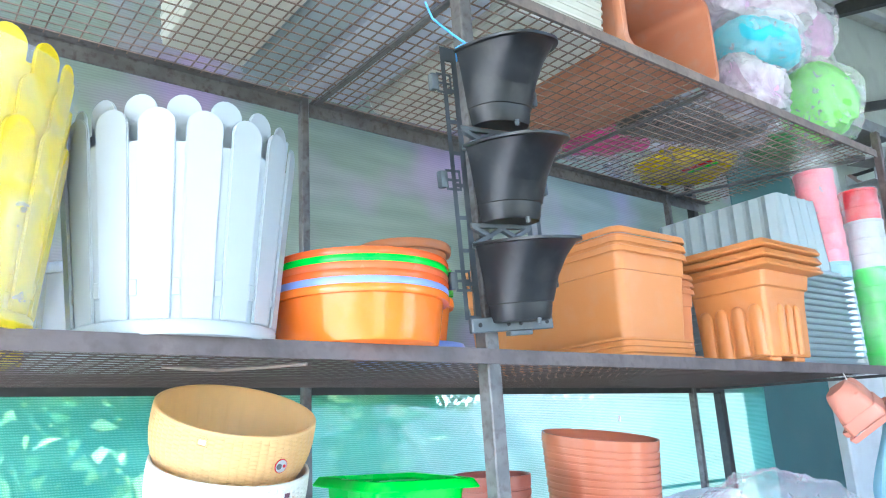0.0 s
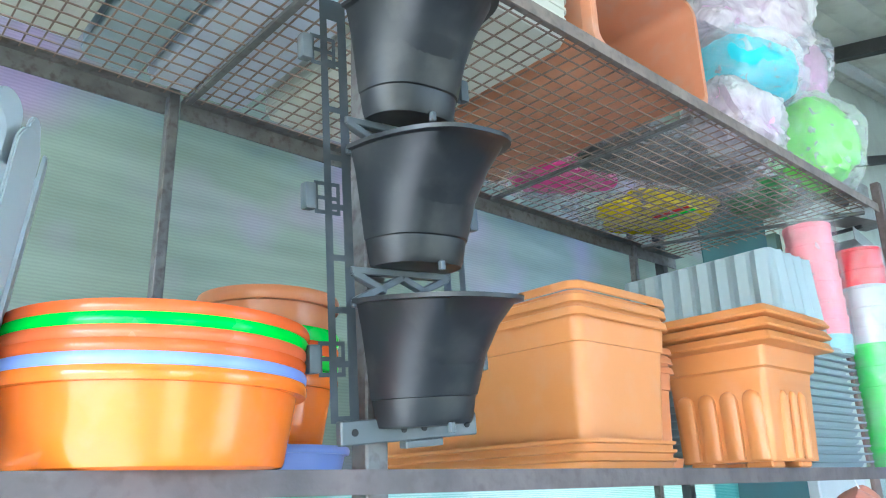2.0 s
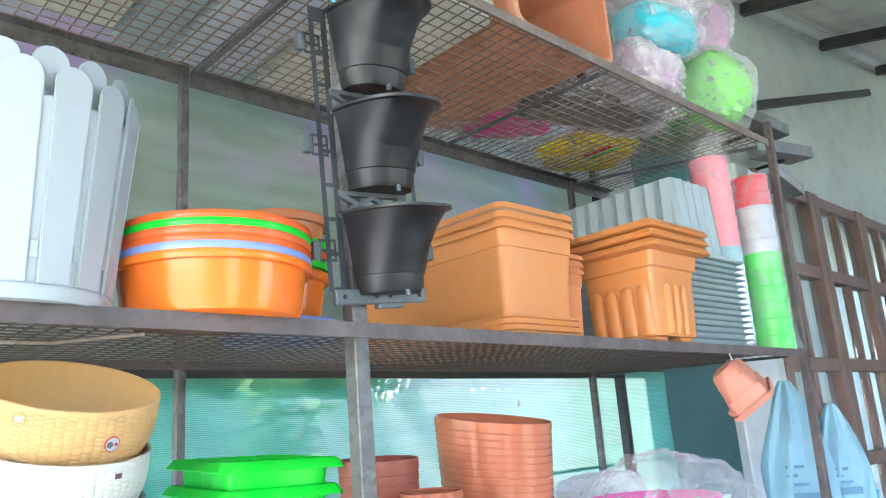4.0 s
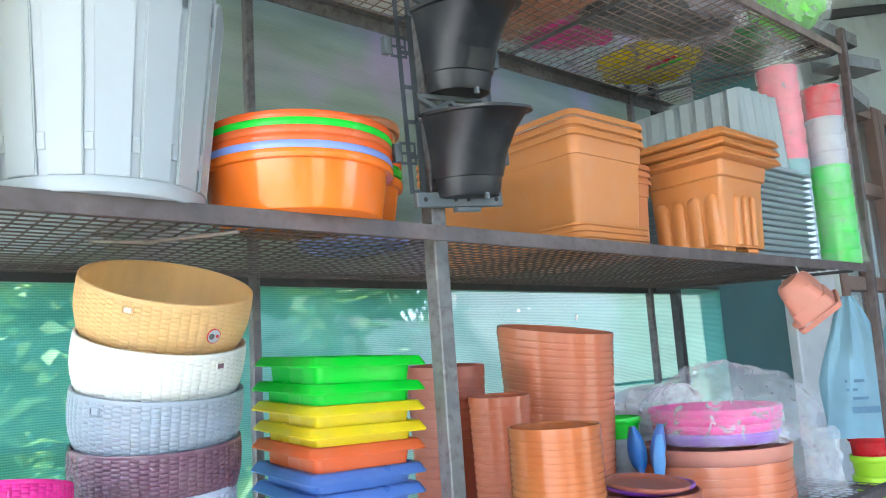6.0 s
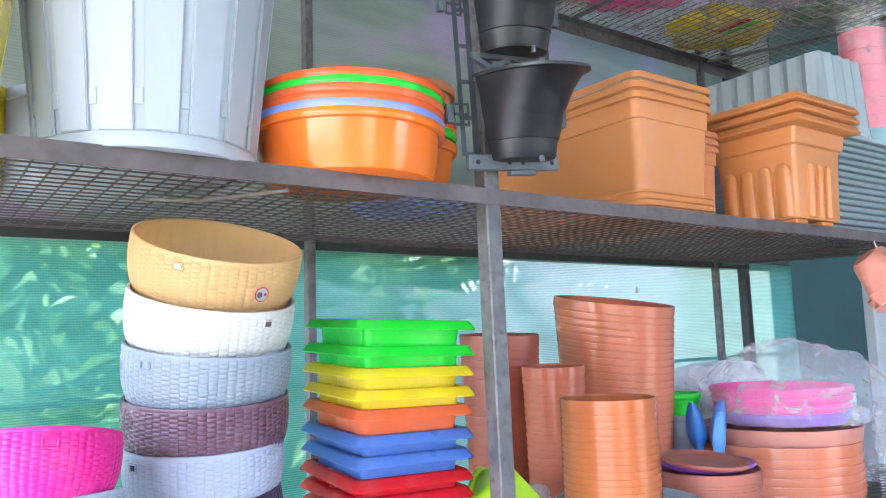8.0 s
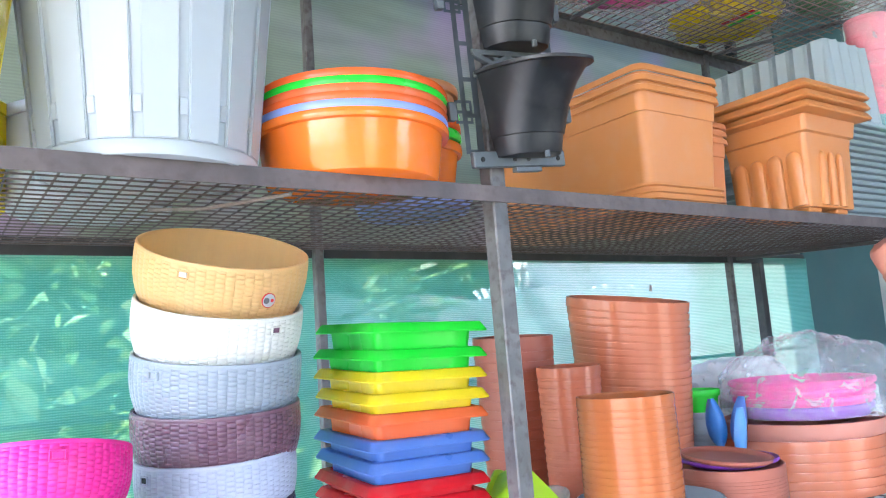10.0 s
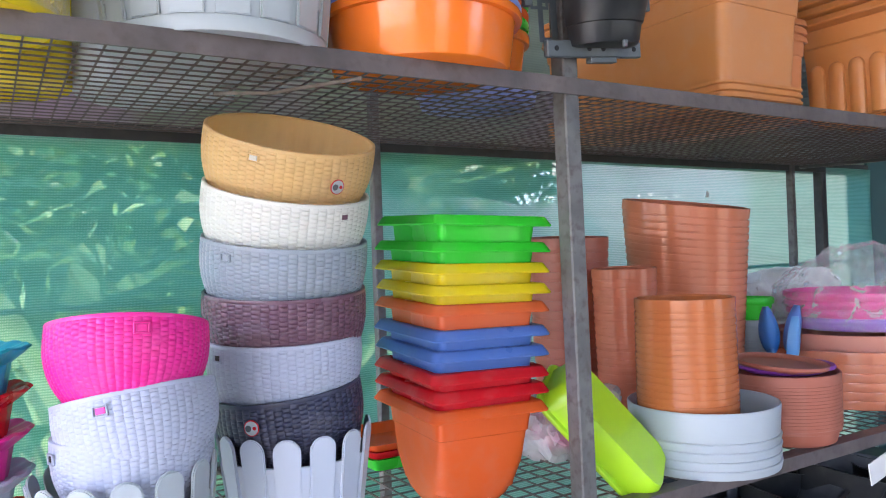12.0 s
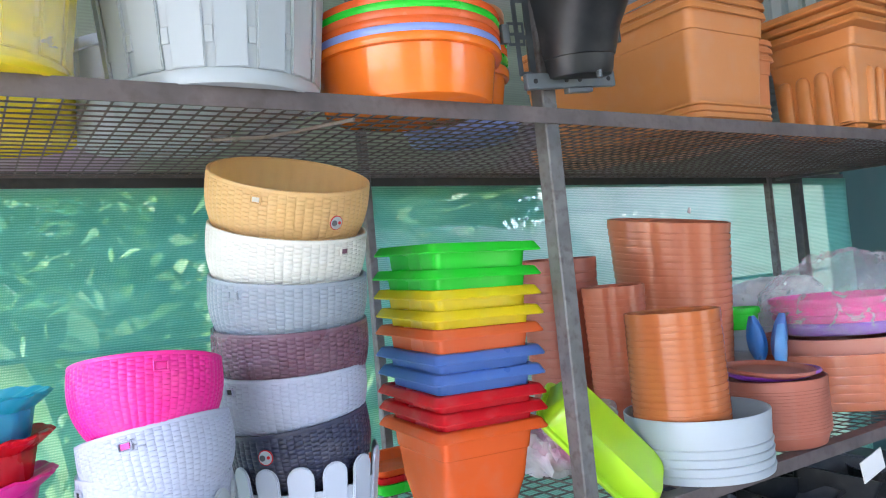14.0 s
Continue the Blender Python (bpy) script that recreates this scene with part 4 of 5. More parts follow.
def fluted_planter(at, mat, label, flutes):
    W, Hh = 0.25, 0.212
    t = thing("fluted_planter", label, "planter", "fluted square planters", at)
    body = boxloft([(0.13, 0.13, 0.008, 0.010), (0.164, 0.164, 0.008, 0.010), (0.166, 0.166, 0.008, 0.013), (0.178, 0.178, 0.010, Hh - 0.056), (0.192, 0.192, 0.010, Hh - 0.052), (0.200, 0.200, 0.010, Hh - 0.018),
                    (0.19, 0.19, 0.010, Hh - 0.018), (0.15, 0.15, 0.008, 0.03), (0.12, 0.12, 0.008, 0.02)], 4)
    part("body", body, mat, t)
    sec = [(0.196, 0.196, 0.010, Hh - 0.020), (0.212, 0.212, 0.006, Hh - 0.020), (W - 0.004, W - 0.004, 0.006, Hh - 0.016), (W, W, 0.006, Hh - 0.013), (W - 0.012, W - 0.012, 0.008, Hh - 0.001), (W - 0.016, W - 0.016, 0.008, Hh), (0.198, 0.198, 0.01, Hh), (0.192, 0.192, 0.01, Hh - 0.006)]
    bm = bmesh.new()
    rings(bm, [rrect(*s, 4) for s in sec], True)
    part("rim", bm, mat, t)
    if flutes:
        lean = math.atan2(0.006, 0.13)
        for side in range(4):
            many, half, gap = ((3, 0.0105, 0.0330), (4, 0.0165, 0.0400))[side % 2]
            for q in range(many):
                bm = bmesh.new()
                prof = []
                for z, g in ((0.014, 1.0), (0.060, 1.0), (0.108, 1.0), (0.114, 0.9), (0.119, 0.72), (0.1225, 0.45), (0.124, 0.15)):
                    prof.append([(half * g * math.cos(a), -0.0095 * g * math.sin(a) ** 0.8, z) for a in (math.pi * i / 6 for i in range(7))] + [(-half * g, 0.004, z), (half * g, 0.004, z)])
                rings(bm, prof, False, True, True)
                m = Matrix.Rotation(math.pi / 2 * side, 4, "Z") @ Matrix.Translation((gap * (q - (many - 1) / 2), -0.0815, 0)) @ Matrix.Rotation(lean, 4, "X")
                bmesh.ops.transform(bm, matrix=m, verts=bm.verts)
                part("flute", bm, mat, t)
    for sx in (-1, 1):
        for sy in (-1, 1):
            bm = bmesh.new()
            block(bm, (0.045, 0.045, 0.012), Matrix.Translation((sx * 0.05, sy * 0.05, 0.006)), 0.003)
            part("foot", bm, mat, t)


for k in range(3):
    fluted_planter(place(0.862, 0.072, MID + 0.0215 * k), TERRA_TAN, "terracotta plastic square planter with fluted sides", k == 0)

# grey troughs, nested, the last one upside down on top
GX, GY = 1.230, 0.285
for k in range(15):
    t = thing("grey_trough", "grey-blue plastic trough nested in a tall stack", "trough", "nested grey troughs", place(GX + 0.010, GY, MID + 0.0165 * k, -1))
    sec = [(a + 0.075, *q) for a, *q in ((0.18, 0.34, 0.01, 0.0), (0.225, 0.39, 0.012, 0.0), (0.238, 0.405, 0.012, 0.0115), (0.262, 0.435, 0.010, 0.0125), (0.267, 0.44, 0.010, 0.0155), (0.24, 0.41, 0.012, 0.0158), (0.23, 0.40, 0.012, 0.004), (0.18, 0.34, 0.01, 0.004))]
    part("rim", boxloft(sec, 3), GREY_BOX, t)
t = thing("grey_trough", "grey-blue ribbed plastic trough turned upside down", "trough", "nested grey troughs", place(GX, GY, MID + 0.0165 * 15 - 0.001, -1))
part("body", boxloft([(0.23, 0.39, 0.01, 0.0), (0.262, 0.43, 0.012, 0.0), (0.262, 0.43, 0.012, 0.010), (0.214, 0.405, 0.012, 0.014), (0.202, 0.385, 0.014, 0.212), (0.197, 0.38, 0.014, 0.217), (0.12, 0.3, 0.01, 0.217)], 4), GREY_BOX, t)
for sx in (-1, 1):
    for q in range(8):
        bm = bmesh.new()
        m = Matrix.Translation((sx * 0.1045, -0.165 + 0.047 * q, 0.012)) @ Matrix.Rotation(-sx * math.atan2(0.006, 0.2), 4, "Y")
        tri = [(0, -0.022), (sx * 0.016, 0.0), (0, 0.022), (-sx * 0.01, 0.0)]
        rings(bm, [[(x, y, z) for x, y in tri] for z in (0.0, 0.200)], False, True, True)
        bmesh.ops.transform(bm, matrix=m, verts=bm.verts)
        part("rib", bm, GREY_BOX, t, smooth=False)

for q in range(4):
    bm = bmesh.new()
    rings(bm, [[(x, y, z) for x, y in ((-0.021, 0), (0, -0.014), (0.021, 0), (0, 0.01))] for z in (0.0, 0.200)], False, True, True)
    bmesh.ops.transform(bm, matrix=Matrix.Translation((-0.066 + 0.044 * q, -0.199, 0.012)) @ Matrix.Rotation(-math.atan2(0.010, 0.2), 4, "X"), verts=bm.verts)
    part("rib", bm, GREY_BOX, t, smooth=False)

# wrapped goods at the end of the deck
PALE_TEAL = plastic("pale_teal_plastic", (0.22, 0.42, 0.46), 0.4)
ROSE = plastic("rose_pink_plastic", (0.80, 0.20, 0.26), 0.35)
t = thing("wrapped_bundle", "pink pots rolled in clear plastic film", "wrapped pots", "film-wrapped goods", leaning(1.390, 0.112, MID + 0.249, 0, 0))
for k in range(7):
    part("pot", lathe([(0.02, 0), (0.0515, 0.0), (0.0535, 0.034), (0.0545, 0.035), (0.0545, 0.045), (0.05, 0.045), (0.04, 0.004), (0.02, 0.004)], 40, False, False, True),
         PALE_TEAL if k < 1 else ROSE, t).location = (0, 0, 0.045 * k)
bm = lathe([(0.058, 0.0), (0.060, 0.06), (0.062, 0.15), (0.061, 0.25), (0.06, 0.325), (0.045, 0.340), (0.055, 0.355), (0.066, 0.365)], 48, False, False)
bm.normal_update()
crumple(bm, 0.006, 22, 3)
part("film", bm, FILM_TIGHT, t)
t = thing("wrapped_bundle", "red, silver and green cups stacked in clear plastic film", "wrapped cups", "film-wrapped goods", leaning(1.474, 0.040, MID, 0, 0.5))
SILVER = surface("silver_plastic", (0.42, 0.43, 0.45), 0.38, 0.1, metal=0.25)
for k in range(11):
    m = GREEN if k < 6 else SILVER if k < 9 else RED
    part("cup", lathe([(0.03, 0), (0.0485, 0.0), (0.0500, 0.038), (0.0512, 0.039), (0.0515, 0.0455), (0.047, 0.0455), (0.04, 0.004), (0.03, 0.004)], 40, False, False, True), m, t).location = (0, 0, 0.0455 * k)
bm = lathe([(0.070, 0.0), (0.060, 0.02), (0.056, 0.1), (0.0565, 0.3), (0.056, 0.48), (0.052, 0.505)], 48, False, True)
bm.normal_update()
crumple(bm, 0.004, 26, 8)
part("film", bm, FILM_TIGHT, t)

# ---------------------------------------------------------------- goods on the low deck
WX, WY = -0.350, 0.118
picket_planter(PALE_GREY, "pale grey picket planter holding the stacked tubs", place(WX, WY, LOW), 0.072, 0.092, 0.155, 14, rot=0.5, pw=0.74, inner=0.78)
# height of the rim, radius, stuff, colour, lean out, lean along, slots, sticker
tubs = ((1.084, 0.0880, NAVY, "dark navy", 4, -5, (), (-136, 0.082), -0.008), (1.146, 0.0915, LAVENDER, "white", 4, 0.5, (-162,), None, -0.0105), (1.201, 0.0965, BROWN, "dark brown", 6, 2, (), None, -0.010),
        (1.263, 0.0985, GREY, "grey", 9, 6, (-150,), None, -0.009), (1.324, 0.0995, CREAM, "cream white", 14, 10.5, (-70,), None, -0.0065), (1.390, 0.1025, TAN, "tan", 19, 13, (-134, 104), (-80, 0.070), -0.001))
for k, (z, r, m, c, fr, sd, slots, st, along) in enumerate(tubs):
    weave_pot(m, f"{c} woven-look plastic tub in a leaning stack", leaning(WX + 0.002 * k + 0.84 * along, WY - 0.54 * along, z, fr, sd, 0, 0.106), r - 0.032, r, 0.106, slots, st, {3: GREY, 4: BROWN, 5: CREAM}.get(k))
PX, PY = -0.545, 0.03
picket_planter(WHITE, "white picket planter holding the pink and lavender tubs", leaning(PX, PY - 0.005, LOW, 0, -4), 0.062, 0.086, 0.162, 14, rot=0.2, pw=0.72, inner=0.78)
for k, (z, m, c, fr, sd, dx, slots, r) in enumerate(((1.078, LAVENDER, "lavender white", 0, -2, 0, (-167, -37), 0.0735), (1.112, LAVENDER, "lavender white", -8, -10.5, 0.002, (-122,), 0.0748), (1.177, PINK, "hot pink", -13, -3, -0.001, (-91,), 0.0738))):
    weave_pot(m, f"{c} woven-look plastic tub stacked askew", leaning(PX + dx, PY, z, fr, sd, 0, 0.098), r - 0.042, r, 0.098, slots, None, PINK if k else None)


def ruffled_pot(mat, label, at, r0, r1, h):
    t = thing("ruffled_pot", label, "flower pot", "ruffled pots", at)
    bm = bmesh.new()
    segs = 72
    loops = []
    for r, z, w in ((r0 * .5, 0, 0), (r0, 0, 0), (r0 + (r1 - r0) * .4, h * .4, .001), (r0 + (r1 - r0) * .62, h * .80, .001), (r1, h * .90, .0015), (r1 + .008, h, .0022), (r1 + .005, h + .002, .0022), (r1 * .72, h * .9, .002), (r0 * .8, .01, 0), (r0 * .5, .006, 0)):
        loops.append([((r + w * math.cos(16 * a)) * math.cos(a), (r + w * math.cos(16 * a)) * math.sin(a), z + w * 0.5 * math.sin(16 * a)) for a in (2 * math.pi * i / segs for i in range(segs))])
    rings(bm, loops, True)
    part("body", bm, mat, t)


for k, (m, c) in enumerate(((CORAL, "coral red"), (CORAL, "coral red"), (LAVENDER, "pale pink"), (MAGENTA, "magenta"), (RED, "red"), (TEAL, "turquoise and blue"))):
    ruffled_pot(m, f"{c} ruffled pot in a nested stack", place(-0.706, 0.10, LOW + 0.002 + 0.040 * k), 0.046, 0.070, 0.072)

# square pots
SX, SY, SW = -0.098, 0.154, 0.187
STACK = leaning(SX, SY, LOW, 1.5, 2.5, -2.0)
stack = ((0.0, ORANGE_RED, "orange"), (0.025, RED, "red"), (0.049, RED, "red"), (0.077, BLUE, "blue"), (0.104, BLUE, "blue"), (0.137, CORAL, "orange coral"), (0.162, YELLOW, "yellow"), (0.190, YELLOW, "yellow"), (0.218, GREEN, "bright green"), (0.253, GREEN, "bright green"))
for k, (dz, m, c) in enumerate(stack):
    square_pot(m, f"{c} plastic square pot nested in a tall stack", STACK @ place(0.001 * math.sin(k * 2.3), 0.001 * math.cos(k * 1.7), dz, 1.0 * math.sin(k * 1.9)), SW - 0.001 * (k % 2), 0.150, 0.0155, 0.0135)


def nested(name, label, mat, x, y, z0, z1, r0, r1, n, group, rim_h=0.012, lean=(0, 0), rim_out=0.0012):
    """A tall stack of nested round pots; the lowest shows its body, of the rest their rims."""
    step = (z1 - 0.010 - z0) / n
    for k in range(n):
        f = k / max(1, n - 1)
        r = r0 + (r1 - r0) * f
        z = z0 + step * k
        t = thing(name, label, "flower pot", group, leaning(x, y, z, lean[0] * f + 0.12 * math.sin(k * 1.3), lean[1] * f + 0.12 * math.cos(k * 2.1)))
        h = step + 0.012
        zr = h - rim_h
        h += 0.010 if k == n - 1 else 0
        prof = [(r * 0.86, 0), (r * 0.988, 0.001), (r * 0.998, zr + 0.002), (r * 0.965, zr + 0.002), (r * 0.93, 0.004), (r * 0.86, 0.003)]
        if k == n - 1:
            prof = [(r * 0.4, 0)] + prof[:-1] + [(r * 0.4, 0.003)]
        part("pot_body", lathe(prof, 64, False, False, True), mat, t)
        hm = (zr + h) / 2
        rim = [(r * 0.975, zr), (r + rim_out - 0.0004, zr), (r + rim_out, zr + 0.0006), (r + rim_out + 0.0002, hm), (r + rim_out, h - 0.0008), (r + rim_out - 0.0006, h), (r - 0.002, h), (r - 0.004, h - 0.003)]
        part("rim", lathe(rim, 64, False, False, True), mat, t, sharp=28)


nested("nursery_pot", "terracotta plastic nursery pot nested in a tall stack", TERRA_ROSE, 0.700, 0.42, LOW, 1.320, 0.112, 0.138, 26, "tall terracotta stack", 0.012, (7, 6), 0.0016)
nested("nursery_pot", "dull clay-coloured pot nested in a stack", TERRA_DEEP, 0.385, 0.46, LOW, 1.250, 0.070, 0.084, 18, "clay stack at the back", 0.014, (3, 1), 0.0014)
nested("nursery_pot", "slim terracotta pot nested in a narrow stack", TERRA_SLIM, 0.387, 0.30, LOW, 1.185, 0.053, 0.061, 20, "slim terracotta stack", 0.009, (2, 0))
WBX, WBY = 0.324, 0.072
for k in range(5):
    t = thing("white_bowl", "white plastic bowl nested in a low stack", "bowl", "white bowls", place(WBX, WBY, LOW + 0.0135 * k))
    hh = 0.0145 if k < 4 else 0.046
    part("body", lathe([(0.05, 0), (0.112, 0.0), (0.116, 0.0012), (0.1185, hh - 0.002), (0.1175, hh), (0.1155, hh), (0.113, 0.004), (0.05, 0.003)], 80, False, False, True), WHITE, t)
nested("nursery_pot", "glossy tan terracotta pot nested in a front stack", TERRA_GLOSS, 0.290, 0.072, LOW + 0.050, 1.141, 0.0785, 0.0770, 18, "tan terracotta stack", 0.008, (0, 0), 0.0009)
LN = Vector((0.30, -0.70, 0.52)).normalized()
LD = Vector((0.60, -0.36, -0.70))
LD = (LD - LD.dot(LN) * LN).normalized()
LW = LN.cross(LD)
LMAT = Matrix((LW, LD, LN)).transposed().to_4x4()
LMAT.translation = Vector((0.108, 0.092, 0.955))
t = thing("lime_tray", "lime green plastic tray leaning on its edge", "tray", at=LMAT)
LM = [(a - 0.030, b - 0.060, r, z * 1.35) for a, b, r, z in ((0.105, 0.235, 0.02, 0.034), (0.128, 0.262, 0.024, 0.034), (0.136, 0.270, 0.024, 0.028), (0.142, 0.276, 0.024, 0.003), (0.136, 0.27, 0.024, -0.001), (0.124, 0.258, 0.02, 0.030), (0.10, 0.23, 0.018, 0.030))]
part("body", boxloft(LM, 6), LIME, t)
bm = bmesh.new()
rings(bm, [rrect(a - 0.030, b - 0.060, 0.025, z, 6) for a, b, z in ((0.140, 0.274, 0.006), (0.154, 0.288, 0.005), (0.157, 0.291, 0.002), (0.154, 0.288, -0.002), (0.136, 0.270, -0.002))], True)
part("rim", bm, LIME, t)
CX, CY = 0.556, 0.084
t = thing("clay_bowl", "dull clay-coloured oval bowl under a nested stack", "bowl", "clay bowls", place(CX, CY, LOW))
part("body", lathe([(0.04, 0), (0.080, 0.0), (0.084, 0.002), (0.090, 0.022), (0.093, 0.023), (0.093, 0.029), (0.08, 0.029), (0.04, 0.004)], 72, False, False, True), CLAY, t)
for k in range(14):
    t = thing("clay_bowl", "dull clay-coloured bowl nested in a stack", "bowl", "clay bowls", place(CX, CY, LOW + 0.0285 + 0.0058 * k))
    hh = 0.0064 if k < 13 else 0.018
    part("body", lathe([(0.05, 0), (0.0935, 0.0), (0.0945, 0.0008), (0.0948, hh - 0.001), (0.094, hh), (0.091, hh), (0.090, hh * 0.6), (0.05, hh * 0.6)], 72, False, False, True), CLAY, t)
round_pot("saucer", "purple plastic saucer on the clay bowls", "saucer", PURPLE, place(CX + 0.002, CY, LOW + 0.119), 0.070, 0.081, 0.013, 0.005, 0.003, "saucers")
round_pot("saucer", "terracotta plastic saucer lying on a purple one", "saucer", CLAY, leaning(CX - 0.018, CY - 0.008, LOW + 0.127, 3, 4), 0.064, 0.076, 0.013, 0.006, 0.003, "saucers")
for k in range(6):
    t = thing("wide_pot", "orange terracotta wide pot nested in a stack", "wide pot", "wide terracotta pots", place(1.004, 0.222, LOW + 0.0185 * k))
    hh = 0.0195 if k < 5 else 0.026
    part("body", lathe([(0.10, 0), (0.181, 0.0), (0.183, 0.0012), (0.1855, hh - 0.002), (0.185, hh), (0.180, hh), (0.172, 0.004), (0.10, 0.003)], 96, False, False, True), TERRA_ROSE, t)
t = thing("wide_pot", "dull clay ring-shaped pot on top of the wide stack", "wide pot", "wide terracotta pots", place(1.022, 0.216, LOW + 0.105))
part("body", lathe([(0.10, 0), (0.168, 0.0), (0.171, 0.002), (0.176, 0.042), (0.175, 0.045), (0.170, 0.045), (0.168, 0.036), (0.10, 0.036)], 96, False, False, True), TERRA_PINK, t)
for k, (m, c) in enumerate(((PURPLE, "purple"), (MAGENTA, "magenta"), (PINK, "hot pink"), (PINK, "hot pink"))):
    round_pot("wrapped_bowl", f"{c} plastic bowl inside a clear plastic bag", "bowl", m, place(1.040, 0.218, LOW + 0.152 + 0.0185 * k), 0.138 + 0.003 * k, 0.145 + 0.003 * k, 0.028, 0.012, 0.002, "bagged bowls")
bm = bmesh.new()
bmesh.ops.create_icosphere(bm, subdivisions=6, radius=1.0)
for v in bm.verts:
    p = v.co.copy()
    up = max(0.0, p.z)
    r = 1 - 0.35 * up ** 2 if p.z > 0 else 1 / max(0.55, math.sqrt(max(0.0, 1 - p.z * p.z)))
    v.co = Vector((1.050 + 0.192 * p.x * r + 0.03 * up, 0.214 + 0.184 * p.y * r, LOW + 0.220 + (0.070 * p.z if p.z < 0 else 0.118 * p.z)))
    d = Vector((p.x, p.y, 0.6 * p.z))
    f = noise.noise(p * 2.6 + Vector((3, 1, 7))) * 0.016 + abs(noise.noise(p * 5.5 + Vector((9, 2, 4)))) * 0.022 + abs(noise.noise(p * 12)) * 0.010
    v.co += d * f * (0.5 + up)
    tail = max(0.0, p.dot(Vector((0.84, -0.54, 0.0))) - 0.55)
    v.co += Vector((0.84, -0.54, -0.15)) * tail * 0.13
tagged(part("plastic_bag", bm, FILM), "crumpled clear plastic bag over the pink bowls", "plastic bag")
bm = bag_mesh((0.095, 0.075, 0.085), 0.42, 12, 17, 5)
bmesh.ops.transform(bm, matrix=Matrix.Translation((1.290, 0.105, LOW + 0.078)), verts=bm.verts)
tagged(part("plastic_bag", bm, FILM), "crumpled clear plastic bag beside the wide pots", "plastic bag")
# small things behind
for k, (x, y, m, tilt, turn) in enumerate(((0.765, 0.250, DEEP_BLUE, -6, -20), (0.812, 0.235, BLUE, 9, 15), (0.790, 0.215, SKY_BLUE, 2, 40))):
    t = thing("garden_scoop", "blue plastic garden scoop with a leaf-shaped blade", "scoop", "garden scoops", pose(x, y, 1.000 - 0.022 * (k == 2), 0, tilt, turn - 32))
    bm = bmesh.new()
    loops = []
    for j in range(15):
        f = j / 14
        w = 0.004 + 0.017 * math.sin(math.pi * (0.08 + 0.90 * f ** 0.85)) ** 0.8
        loops.append([(w * math.cos(a), 0.35 * w * math.sin(a) + 0.010 * math.cos(a) ** 2 - 0.008 * f, 0.100 * f) for a in (2 * math.pi * i / 16 for i in range(16))])
    rings(bm, loops, False, True, True)
    part("blade", bm, m, t)
    bm = bmesh.new()
    tube(bm, [(0, 0, 0.01), (0, 0.002, -0.05), (0, 0.0, -0.11 + 0.022 * (k == 2))], 0.008, 10)
    part("handle", bm, m, t)
for k in range(4):
    round_pot("flower_pot", "green and grey small pot behind the tall stack", "flower pot", GREEN if k == 3 else GREY_BOX, place(0.85, 0.36, LOW + 0.050 * k), 0.040, 0.045, 0.075, 0.014, 0.003, "small pots at the back")
bm = bag_mesh((0.21, 0.05, 0.075), 0.3, 10, 9, 4)
bmesh.ops.transform(bm, matrix=Matrix.Translation((1.20, 0.50, LOW + 0.21)), verts=bm.verts)
tagged(part("sack", bm, PAPER), "pale crumpled sack on the low deck", "sack")
bm = bmesh.new()
block(bm, (0.30, 0.16, 0.15), Matrix.Translation((1.20, 0.49, LOW + 0.075)), 0.01)
tagged(part("carton", bm, PAPER), "plain pale carton under the sack", "carton")
for k, m in enumerate((GREEN, RED, ORANGE_RED)):
    t = thing("flat_tray", "flat plastic tray lying in a small pile", "tray", "flat trays", place(-0.02, 0.42, LOW + 0.012 * k))
    part("body", boxloft([(0.2, 0.12, 0.01, 0), (0.22, 0.14, 0.012, 0), (0.24, 0.16, 0.012, 0.02), (0.225, 0.145, 0.012, 0.02), (0.2, 0.12, 0.01, 0.004)], 3), m, t)
bm = bag_mesh((0.10, 0.07, 0.06), 0.4, 14, 6, 4)
bmesh.ops.transform(bm, matrix=Matrix.Translation((0.185, 0.27, LOW + 0.05)), verts=bm.verts)
tagged(part("plastic_bag", bm, FILM_MILK), "clear plastic bag with pink pots inside", "plastic bag")
for k in range(2):
    round_pot("flower_pot", "pink pot inside a clear plastic bag", "flower pot", MAGENTA, place(0.185 + 0.02 * k, 0.27, LOW + 0.01 + 0.02 * k), 0.04, 0.05, 0.04, 0.01, 0.002, "bagged pink pots")

# ---------------------------------------------------------------- goods on the top deck
ZT = TOP


def crate(name, label, mat, x0, x1, y0, y1, z0, z1, ribs=0):
    t = thing(name, label, "crate", "crates on the top deck", pose((x0 + x1) / 2, (y0 + y1) / 2, z0))
    w, d, h = x1 - x0, y1 - y0, z1 - z0
    part("body", boxloft([(w * 0.8, d * 0.8, 0.01, 0.0), (w * 0.92, d * 0.92, 0.014, 0.0), (w * 0.94, d * 0.94, 0.014, 0.01), (w, d, 0.014, h - 0.012), (w, d, 0.014, h), (w - 0.01, d - 0.01, 0.01, h), (w * 0.92, d * 0.92, 0.01, 0.02), (w * 0.8, d * 0.8, 0.01, 0.014)], 4), mat, t)
    for k in range(ribs):
        bm = bmesh.new()
        z = 0.02 + (h - 0.04) * k / max(1, ribs - 1)
        rings(bm, [rrect(w * (0.945 + 0.055 * z / h) + e, d * (0.945 + 0.055 * z / h) + e, 0.014, z + q, 4) for e, q in ((0.0, -0.0035), (0.0025, -0.0025), (0.0025, 0.0025), (0.0, 0.0035))])
        part("rib", bm, mat, t)
    return t


